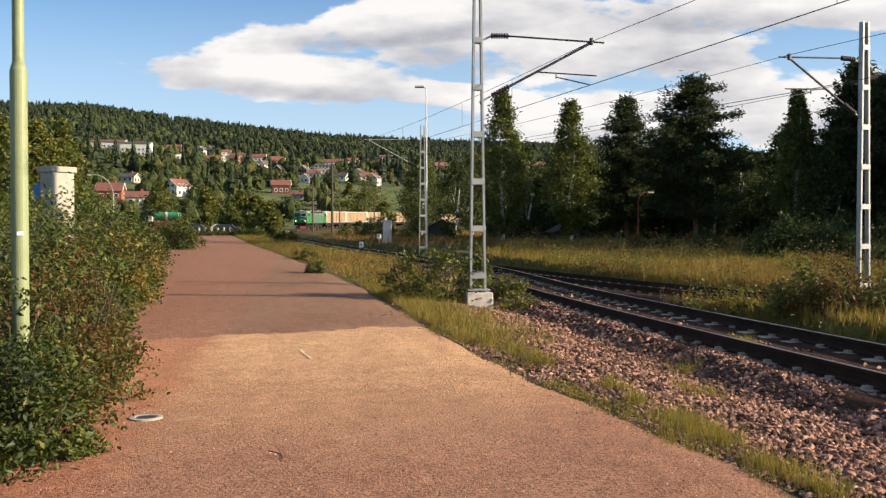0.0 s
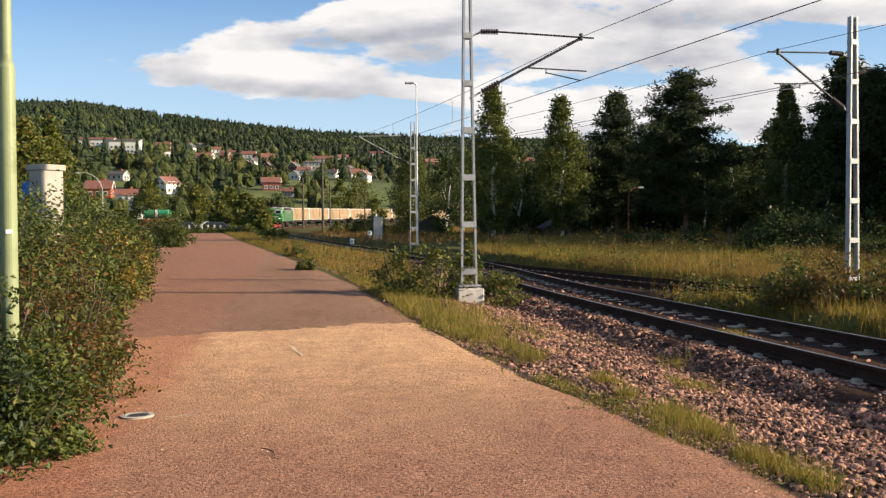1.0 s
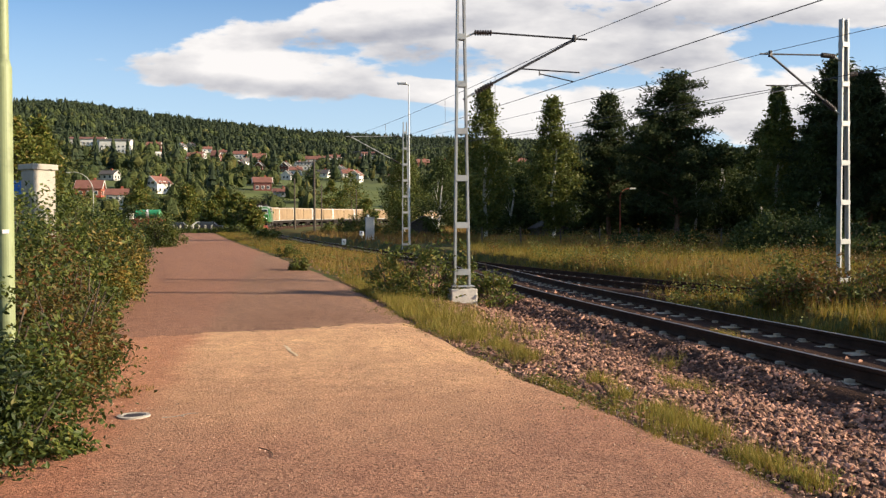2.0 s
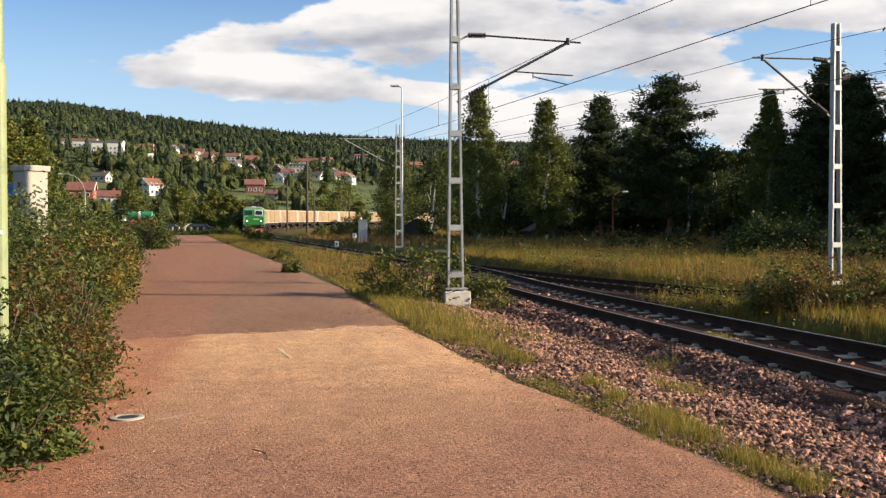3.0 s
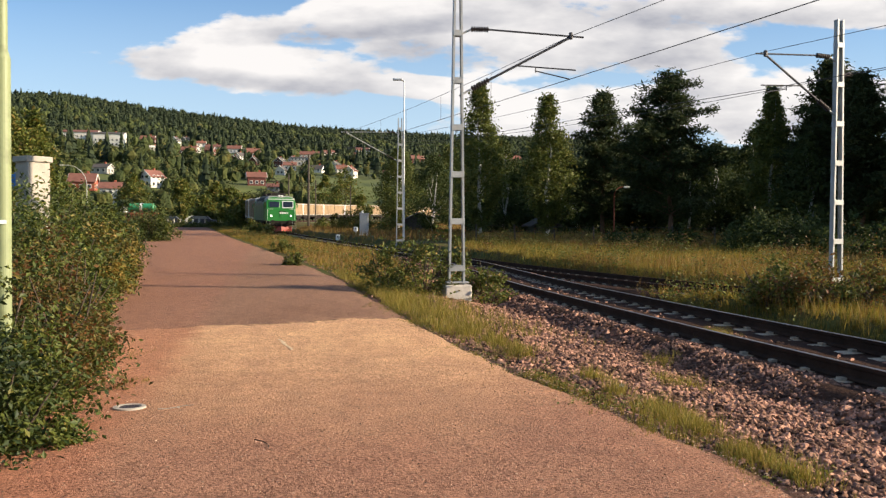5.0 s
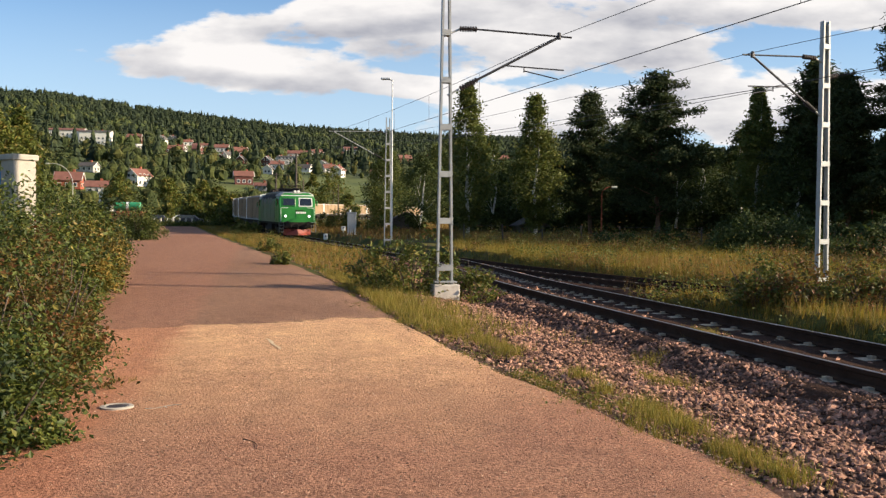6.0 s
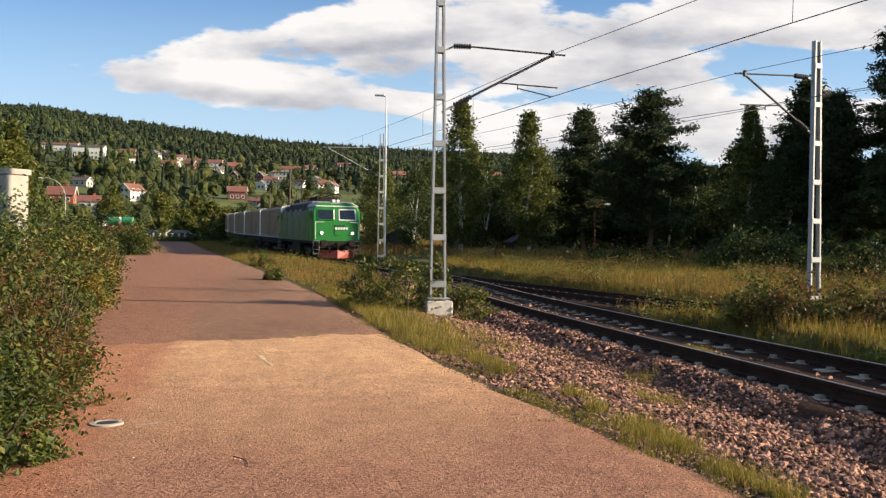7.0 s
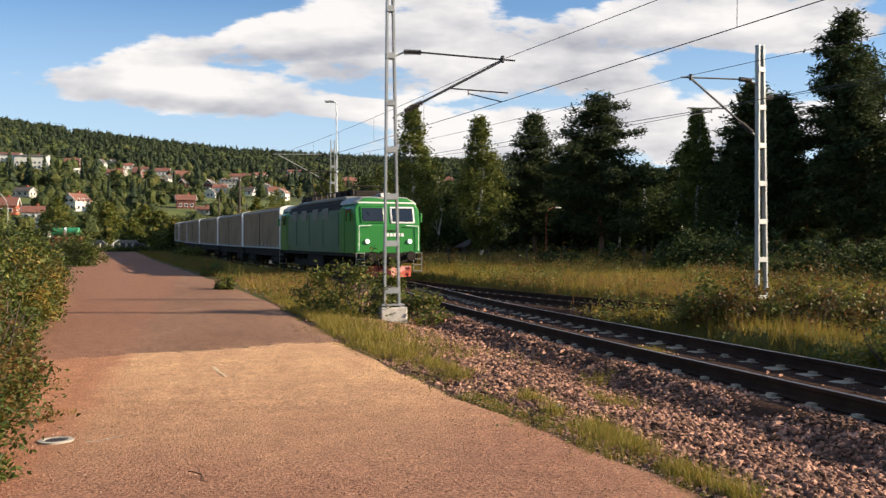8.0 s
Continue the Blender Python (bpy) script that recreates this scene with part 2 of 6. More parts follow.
def asphalt():
    """Old reddish asphalt: a worn sandy field near by, a darker newer field beyond an uneven joint, a redder strip along one side."""
    m = bpy.data.materials.new("old_red_asphalt")
    m.use_nodes = True
    nt = m.node_tree
    N, L = nt.nodes.new, nt.links.new
    bsdf = nt.nodes["Principled BSDF"]
    bsdf.inputs["Roughness"].default_value = 0.92
    bsdf.inputs["Specular IOR Level"].default_value = 0.10
    geo = N("ShaderNodeNewGeometry")
    sep = N("ShaderNodeSeparateXYZ")
    L(geo.outputs["Position"], sep.inputs[0])

    def noise_at(s, detail=4.0, stretch=None):
        n = N("ShaderNodeTexNoise")
        n.inputs["Scale"].default_value, n.inputs["Detail"].default_value, n.inputs["Roughness"].default_value = s, detail, 0.65
        if stretch:
            mp = N("ShaderNodeMapping")
            mp.inputs["Scale"].default_value = stretch
            mp.inputs["Rotation"].default_value = (0, 0, radians(-14))
            L(geo.outputs["Position"], mp.inputs[0])
            L(mp.outputs[0], n.inputs["Vector"])
        else:
            L(geo.outputs["Position"], n.inputs["Vector"])
        return n.outputs["Fac"]

    def op(kind, a, b, clamp=False):
        x = N("ShaderNodeMath")
        x.operation, x.use_clamp = kind, clamp
        for i, val in enumerate((a, b)):
            if isinstance(val, (int, float)):
                x.inputs[i].default_value = val
            else:
                L(val, x.inputs[i])
        return x.outputs[0]

    def mixed(fac, a, b, mode="MIX"):
        x = N("ShaderNodeMix")
        x.data_type, x.blend_type = "RGBA", mode
        for sock, val in (("Factor", fac), ("A", a), ("B", b)):
            if isinstance(val, (int, float)):
                x.inputs[sock].default_value = val
            elif isinstance(val, tuple):
                x.inputs[sock].default_value = (*val, 1)
            else:
                L(val, x.inputs[sock])
        return x.outputs["Result"]

    X, Y = sep.outputs[0], sep.outputs[1]
    wob = op("MULTIPLY", op("SUBTRACT", noise_at(0.7), 0.5), 2.6)
    # sandy wear in the nearer field, strongest just before the joint
    red, sand, dark = (0.265, 0.126, 0.082), (0.64, 0.400, 0.222), (0.230, 0.132, 0.088)
    near = op("MULTIPLY", op("SUBTRACT", op("ADD", op("SUBTRACT", Y, op("MULTIPLY", op("MAXIMUM", op("SUBTRACT", X, 0.4), 0.0), 2.2)), wob), 5.6), 0.17, True)
    streak = op("MULTIPLY", op("SUBTRACT", noise_at(2.2, 9, (1.0, 0.55, 1.0)), 0.26), 2.4, True)
    col = mixed(op("MULTIPLY", near, op("ADD", op("MULTIPLY", streak, 0.5), 0.45)), mixed(noise_at(0.5), red, (0.36, 0.205, 0.135)), sand)
    # redder strip along the hedge
    strip_x = op("ADD", op("MULTIPLY", Y, -0.155), -1.05)
    strip = op("MULTIPLY", op("SUBTRACT", op("ADD", strip_x, op("MULTIPLY", wob, 0.30)), X), 2.6, True)
    col = mixed(op("MULTIPLY", strip, 0.75), col, (0.37, 0.165, 0.10))
    # the newer field
    joint = op("ADD", op("SUBTRACT", Y, 15.1), op("ADD", op("ADD", op("MULTIPLY", wob, 0.35), op("MULTIPLY", op("SUBTRACT", noise_at(3.5, 5), 0.5), 0.9)), op("MULTIPLY", X, -0.5)))
    far = op("MULTIPLY", joint, 9.0, True)
    field = mixed(op("MULTIPLY", op("SUBTRACT", noise_at(0.22, 3, (1, 0.3, 1)), 0.38), 3.0, True), dark, (0.295, 0.178, 0.122))
    field = mixed(op("MULTIPLY", strip, 0.6), field, (0.285, 0.142, 0.095))
    col = mixed(far, col, field)
    crack = op("SUBTRACT", 1.0, op("MULTIPLY", op("ABSOLUTE", joint, 0), 11.0, True))
    col = mixed(op("MULTIPLY", crack, op("MULTIPLY", op("SUBTRACT", noise_at(1.1), 0.40), 5.0, True)), col, (0.09, 0.06, 0.045))
    grain = noise_at(48, 4)
    col = mixed(1.0, col, mixed(op("MULTIPLY", op("SUBTRACT", grain, 0.32), 2.8, True), (0.38, 0.37, 0.36), (1.55, 1.52, 1.48)), "MULTIPLY")
    col = mixed(1.0, col, mixed(op("MULTIPLY", op("SUBTRACT", noise_at(5.0, 6), 0.3), 2.5, True), (0.8, 0.8, 0.8), (1.15, 1.13, 1.1)), "MULTIPLY")
    L(col, bsdf.inputs["Base Color"])
    b = N("ShaderNodeBump")
    b.inputs["Strength"].default_value, b.inputs["Distance"].default_value = 1.0, 0.02
    L(grain, b.inputs["Height"])
    L(b.outputs[0], bsdf.inputs["Normal"])
    return m


M["asphalt"] = asphalt()


def plain(key, base, rough=0.6, metal=0.0, **kw):
    M[key] = material(key, base, rough, metal, **kw)


plain("green_paint", (0.022, 0.175, 0.030), 0.35, vary=0.08, scale=1.5, fine=20, bump=0.03)
plain("dull_green", (0.068, 0.140, 0.088), 0.4, vary=0.2, scale=1.0, fine=9, bump=0.05)
plain("silver_roof", (0.34, 0.34, 0.31), 0.5, 0.2, vary=0.2, scale=1.5)
plain("roof_grey", (0.22, 0.22, 0.20), 0.6, vary=0.2)
plain("dark_metal", (0.026, 0.021, 0.018), 0.8, 0.0, specular=0.15, vary=0.3)
plain("red_paint", (0.30, 0.05, 0.032), 0.5, vary=0.2, scale=3.0)
plain("white_paint", (0.78, 0.77, 0.74), 0.5, vary=0.05)
plain("cream_panel", (0.28, 0.200, 0.122), 0.75, specular=0.08, vary=0.10, scale=0.8, fine=3, bump=0.0, tints=(((0.225, 0.158, 0.098), 0.5, 0.56),))
plain("cab_glass", (0.012, 0.014, 0.016), 0.08, vary=0.02, bump=0, specular=0.8)
plain("headlamp", (0.9, 0.88, 0.8), 0.3, vary=0.0, bump=0, emit=(1.0, 0.93, 0.78, 3.0))
plain("old_paint", (0.62, 0.46, 0.29), 0.9, vary=0.35, scale=9.0, fine=70)
plain("grey_box", (0.42, 0.42, 0.40), 0.7, vary=0.12)
plain("plaster", (0.38, 0.345, 0.29), 0.85, vary=0.15, scale=2.0, fine=30)
plain("blue_sign", (0.05, 0.22, 0.62), 0.5, vary=0.08)
plain("brick_red", (0.30, 0.085, 0.05), 0.8, vary=0.12, scale=0.5)
plain("falu_red", (0.14, 0.05, 0.042), 0.85, vary=0.15, scale=0.8, fine=6)
plain("house_white", (0.62, 0.60, 0.55), 0.8, vary=0.06, scale=0.5, fine=6)
plain("house_grey", (0.40, 0.39, 0.37), 0.8, vary=0.1, scale=0.5)
plain("roof_dark", (0.085, 0.075, 0.07), 0.8, vary=0.15, scale=0.5)
plain("tile_red", (0.19, 0.082, 0.06), 0.8, vary=0.18, scale=0.5)
plain("pane", (0.035, 0.045, 0.055), 0.12, vary=0.02, bump=0, specular=0.7)
plain("wood_post", (0.085, 0.07, 0.055), 0.9, vary=0.3)
plain("tank_green", (0.035, 0.27, 0.12), 0.5, vary=0.12)
plain("car_paint", (0.02, 0.022, 0.03), 0.3, vary=0.05, bump=0)
plain("lamp_head", (0.55, 0.57, 0.58), 0.45, 0.2, vary=0.06)
plain("tarp_white", (0.70, 0.70, 0.66), 0.8, vary=0.1)



# ---- helpers for shapes ----
def part(name, bm, mat, parent=None, label=""):
    """Link a bmesh as one mesh object under a thing or part."""
    me = bpy.data.meshes.new(name)
    bm.to_mesh(me)
    bm.free()
    me.materials.append(M[mat] if isinstance(mat, str) else mat)
    ob = new(name, me)
    ob.parent = parent
    if label:
        tagged(ob, label)
    return ob


def raw(name, verts, faces, mat, parent=None, smooth=False):
    """Link arrays of vertices and faces as one mesh object."""
    me = bpy.data.meshes.new(name)
    v, f = np.asarray(verts, dtype=np.float32), np.asarray(faces, dtype=np.int32)
    me.vertices.add(len(v))
    me.vertices.foreach_set("co", v.ravel())
    k = f.shape[1]
    me.loops.add(f.size)
    me.loops.foreach_set("vertex_index", f.ravel())
    me.polygons.add(len(f))
    me.polygons.foreach_set("loop_start", np.arange(0, f.size, k, dtype=np.int32))
    me.polygons.foreach_set("use_smooth", np.full(len(f), smooth))
    me.update(calc_edges=True)
    me.validate()
    me.materials.append(M[mat] if isinstance(mat, str) else mat)
    ob = new(name, me)
    ob.parent = parent
    return ob


def empty(name, m, label, category, group="", kind=""):
    ob = new(name)
    ob.matrix_basis = m
    return tagged(ob, label, category, group, kind)


def box(sx, sy, sz, at=(0, 0, 0), bevel=0.0, bm=None, rot=None):
    """A box of those sizes centred on at, its edges bevelled."""
    bm = bm or bmesh.new()
    m = Matrix.Translation(at) @ (rot or Matrix()) @ Matrix.Diagonal((sx, sy, sz, 1))
    made = bmesh.ops.create_cube(bm, size=1, matrix=m)
    if bevel:
        edges = list({e for v in made["verts"] for e in v.link_edges})
        bmesh.ops.bevel(bm, geom=edges, offset=bevel, segments=2, affect="EDGES", profile=0.5)
    return bm


def rod(a, b, r, r2=None, sides=8, bm=None):
    """A round bar from a to b."""
    bm = bm or bmesh.new()
    a, b = Vector(a), Vector(b)
    d = b - a
    m = Matrix.Translation((a + b) / 2) @ d.to_track_quat("Z", "Y").to_matrix().to_4x4()
    bmesh.ops.create_cone(bm, cap_ends=True, segments=sides, radius1=r, radius2=r if r2 is None else r2, depth=d.length, matrix=m)
    return bm


def prism(outline, y0, y1, bm=None):
    """An outline in x, z drawn out along y."""
    bm = bm or bmesh.new()
    ends = [[bm.verts.new((x, y, z)) for x, z in outline] for y in (y0, y1)]
    n = len(outline)
    for i in range(n):
        bm.faces.new((ends[0][i], ends[0][(i + 1) % n], ends[1][(i + 1) % n], ends[1][i]))
    bm.faces.new(ends[0][::-1])
    bm.faces.new(ends[1])
    bmesh.ops.recalc_face_normals(bm, faces=bm.faces)
    return bm


# ---- the lie of the land ----
def curve_through(points, step=0.5):
    """A smooth line through points, resampled at even steps."""
    p = np.array(points, float)
    ext = np.vstack([2 * p[0] - p[1], p, 2 * p[-1] - p[-2]])
    out = []
    for i in range(1, len(ext) - 2):
        a, b, c, d = ext[i - 1:i + 3]
        n = max(2, int(np.linalg.norm(c - b) / 0.25))
        for t in np.linspace(0, 1, n, endpoint=False):
            out.append(0.5 * (2 * b + (c - a) * t + (2 * a - 5 * b + 4 * c - d) * t * t + (3 * b - a - 3 * c + d) * t ** 3))
    out.append(p[-1])
    out = np.array(out)
    s = np.concatenate([[0], np.cumsum(np.linalg.norm(np.diff(out, axis=0), axis=1))])
    k = np.arange(0, s[-1], step)
    return np.column_stack([np.interp(k, s, out[:, j]) for j in range(out.shape[1])])


# main track: plan, from beside the camera to far behind the trees
TRACK = curve_through([(12.5, -24), (7.6, -4), (5.2, 9), (3.2, 22), (1.05, 40), (-3.75, 56), (-9.8, 77.4), (-17.3, 104.6), (-24.0, 133), (-28.2, 160),
                       (-28.6, 182), (-24.0, 208), (-14, 238), (8, 290), (40, 350), (80, 410)])
SIDING = curve_through([(-9.0, 74), (-4.3, 58), (0.9, 43.5), (4.65, 31), (8.3, 20), (13.2, 7.3), (19, -6.5), (26, -22)])
RAIL_Y = [-30, 10, 30, 40, 56, 78, 106, 133, 170, 190, 240, 300, 410]
RAIL_Z = [0.2, 0.2, 0.22, 0.28, 0.5, 0.82, 1.32, 1.9, 2.5, 2.95, 3.8, 4.4, 5.0]
PATH_Y = [-40, 10, 20, 35, 72, 115, 180, 250, 320]
PATH_Z = [0.0, 0.0, 0.15, 0.38, 0.9, 1.5, 2.5, 3.8, 5.0]


EDGE_Y = [-12, 0, 5.6, 6.9, 9, 12.6, 17, 26, 40, 72, 115]
EDGE_R = [4.9, 3.2, 2.17, 1.86, 1.25, 0.3, -0.62, -2.55, -6.3, -15.2, -26.5]
EDGE_L = [-3.0, -2.9, -2.85, -2.95, -3.55, -4.9, -6.2, -8.9, -12.6, -21.2, -32.5]


def soft_interp(y, ys, zs):
    """Linear between the stations, rounded over at them."""
    return sum(np.interp(np.asarray(y) + d, ys, zs) for d in (-5, -2.5, 0, 2.5, 5)) / 5


def rail_z(y):
    return soft_interp(y, RAIL_Y, RAIL_Z)


def track_gap(x, y, line=TRACK):
    """Distance from the middle of a track."""
    x, y = np.asarray(x, float), np.asarray(y, float)
    out = np.full(x.shape, 1e9)
    for i in range(0, len(line), 2):
        out = np.minimum(out, (x - line[i, 0]) ** 2 + (y - line[i, 1]) ** 2)
    return np.sqrt(out)


def hill_height(x, y):
    """The wooded hill beyond the valley: its crest sinks from left to right."""
    d = np.hypot(x, y)
    bearing = np.degrees(np.arctan2(x, np.maximum(y, 1)))
    crest = np.interp(bearing, [-40, -26, -21, -14, -8, 0, 8, 19, 30, 45], [0.98, 1.0, 1.01, 0.90, 0.82, 0.765, 0.73, 0.62, 0.62, 0.6])
    start = np.interp(bearing, [-20, 0, 12], [250, 300, 430])
    rise = np.interp(d, [0, 250, 400, 700, 1000, 1300, 1500, 2600], [0, 0, 17, 60, 112, 163, 171, 140])
    return rise * crest * np.clip((d - start) / 120, 0, 1)


def ground_z(x, y):
    x, y = np.asarray(x, float), np.asarray(y, float)
    base = soft_interp(y, PATH_Y, PATH_Z)
    near = np.clip((y + 40) / 20, 0, 1)
    # the line's formation and the field beyond it
    for line, reach, depth in ((TRACK, 3.1, 0.70), (SIDING, 1.9, 0.36)):
        gap = track_gap(x, y, line)
        w = np.clip((reach - gap) / 0.8, 0, 1)
        w = w * w * (3 - 2 * w)
        base = base * (1 - w * near) + np.minimum(base, rail_z(y) - depth) * w * near
    # the gravel verge lies in a shallow cut
    cut = (x > np.interp(y, EDGE_Y, EDGE_R) - 0.1) & (x < np.interp(y, TRACK[:260, 1], TRACK[:260, 0])) & (y < 26)
    base = base - 0.14 * cut * np.clip((26 - y) / 4, 0, 1)
    rough = 0.05 * np.sin(x * 1.7 + y * 0.6) * np.sin(y * 1.1 - x * 0.4)
    return base + hill_height(x, y) + rough * np.clip((y - 20) / 20, 0, 1) * 0.6


def grid(xs, ys, height):
    X, Y = np.meshgrid(xs, ys)
    Z = height(X, Y)
    nx, ny = len(xs), len(ys)
    i = np.arange(nx * ny).reshape(ny, nx)
    f = np.stack([i[:-1, :-1], i[:-1, 1:], i[1:, 1:], i[1:, :-1]], -1).reshape(-1, 4)
    return np.stack([X, Y, Z], -1).reshape(-1, 3), f


def spread(lo, hi, fine_lo, fine_hi, step, grow):
    """Stations, even between fine_lo and fine_hi and wider and wider outside."""
    mid = list(np.arange(fine_lo, fine_hi, step))
    s, p = step, mid[-1]
    while p < hi:
        s *= grow
        p += s
        mid.append(min(p, hi))
    s, p = step, mid[0]
    while p > lo:
        s *= grow
        p -= s
        mid.insert(0, max(p, lo))
    return np.array(mid)


v, f = grid(spread(-2400, 2400, -9, 14, 0.3, 1.07), spread(-300, 3000, 0, 60, 0.4, 1.035), ground_z)
ground = tagged(raw("ground", v, f, "soil", smooth=True), "dry grassland and soil of a wide valley", "ground", kind="structure")

ground.data.materials.append(M["meadow"])
far = np.hypot(v[f[:, 0], 0], v[f[:, 0], 1]) > 185
ground.data.polygons.foreach_set("material_index", far.astype(np.int32))

# ---- the path ----
def path_rows():
    vs, rows = [], np.concatenate([np.arange(-12, 30, 0.25), np.arange(30, 115, 1.0)])
    cols = 25
    for y in rows:
        a, b = np.interp(y, EDGE_Y, EDGE_L), np.interp(y, EDGE_Y, EDGE_R)
        a -= 0.5
        b += 0.13 * noise.noise((y * 0.55, 3.0, 0.0)) + 0.06 * noise.noise((y * 2.3, 9.0, 0.0))
        for k in range(cols):
            x = a + (b - a) * k / (cols - 1)
            vs.append((x, y))
    vs = np.array(vs)
    z = soft_interp(vs[:, 1], PATH_Y, PATH_Z) + 0.022
    crown = np.tile(np.minimum(np.arange(cols), cols - 1 - np.arange(cols)) / 4, len(rows))
    z = z + 0.03 * np.clip(crown, 0, 1) - 0.05 * (crown == 0)
    i = np.arange(len(vs)).reshape(len(rows), cols)
    f = np.stack([i[:-1, :-1], i[:-1, 1:], i[1:, 1:], i[1:, :-1]], -1).reshape(-1, 4)
    return np.column_stack([vs, z]), f


v, f = path_rows()
path = tagged(raw("path", v, f, "asphalt", smooth=True), "old reddish asphalt path with a sandy worn patch", "path", kind="structure")


# ---- gravel between the path and the line ----
def verge_rows():
    rows = np.arange(-10, 60, 0.3)
    vs, cols = [], 25
    for y in rows:
        b = np.interp(y, EDGE_Y, EDGE_R) - 0.15
        c = np.interp(y, TRACK[:, 1], TRACK[:, 0]) - 1.0
        for k in range(cols):
            vs.append((b + (c - b) * k / (cols - 1), y))
    vs = np.array(vs)
    z = verge_z(vs[:, 0], vs[:, 1])
    i = np.arange(len(vs)).reshape(len(rows), cols)
    f = np.stack([i[:-1, :-1], i[:-1, 1:], i[1:, 1:], i[1:, :-1]], -1).reshape(-1, 4)
    return np.column_stack([vs, z]), f


def verge_z(x, y):
    """Gravel level: flat by the path, a shallow trough, then the shoulder of the ballast."""
    s = np.abs(track_gap(x, y))
    r = rail_z(y)
    base = soft_interp(y, PATH_Y, PATH_Z)
    shoulder = np.interp(s, [0, 1.1, 1.35, 1.75, 2.0, 2.5, 6], [-0.17, -0.155, -0.165, -0.31, -0.32, -0.26, -0.24]) + r
    w = np.clip((s - 2.3) / 1.2, 0, 1)
    lift = 0.02 * np.sin(x * 3.1 + y * 1.3) * np.sin(y * 2.1 - x)
    return shoulder * (1 - w) + (base - 0.02) * w + lift


v, f = verge_rows()
verge = tagged(raw("gravel_verge", v, f, "gravel", smooth=True), "reddish crushed gravel between path and track", "gravel", kind="structure")


# ---- tracks ----
def frames_along(line):
    d = np.gradient(line, axis=0)
    d /= np.linalg.norm(d, axis=1)[:, None]
    return d, np.column_stack([d[:, 1], -d[:, 0]])


def sweep(line, profile, z_of, offset=0.0, closed=True):
    """A profile of (across, height) drawn along a line in plan."""
    d, side = frames_along(line)
    n, k = len(line), len(profile)
    vs = np.zeros((n, k, 3))
    for j, (a, h) in enumerate(profile):
        vs[:, j, :2] = line + side * (a + offset)
        vs[:, j, 2] = z_of(line[:, 1]) + h
    i = np.arange(n * k).reshape(n, k)
    if closed:
        nxt = np.roll(i, -1, axis=1)
        f = np.stack([i[:-1], nxt[:-1], nxt[1:], i[1:]], -1).reshape(-1, 4)
    else:
        f = np.stack([i[:-1, :-1], i[:-1, 1:], i[1:, 1:], i[1:, :-1]], -1).reshape(-1, 4)
    return vs.reshape(-1, 3), f


RAIL = [(-0.036, 0.0), (0.036, 0.0), (0.036, -0.035), (0.01, -0.05), (0.01, -0.13), (0.065, -0.155), (0.065, -0.165),
        (-0.065, -0.165), (-0.065, -0.155), (-0.01, -0.13), (-0.01, -0.05), (-0.036, -0.035)]
HEAD = [(-0.026, 0.0035), (0.026, 0.0035), (0.026, 0.001), (-0.026, 0.001)]


def sleeper_mesh():
    bm = prism([(-1.28, -0.26), (1.28, -0.26), (1.25, -0.17), (0.5, -0.175), (0.4, -0.195), (-0.4, -0.195), (-0.5, -0.175), (-1.25, -0.17)], -0.13, 0.13)
    bmesh.ops.bevel(bm, geom=[e for e in bm.edges if abs(e.verts[0].co.z - e.verts[1].co.z) < 0.03 and e.verts[0].co.z > -0.2], offset=0.012, segments=1, affect="EDGES")
    for a in (-0.7535, 0.7535):
        for o in (-0.1, 0.1):
            box(0.07, 0.09, 0.05, (a + o, 0, -0.165), 0, bm)
    me = bpy.data.meshes.new("sleeper")
    bm.to_mesh(me)
    bm.free()
    me.materials.append(M["sleeper"])
    return me


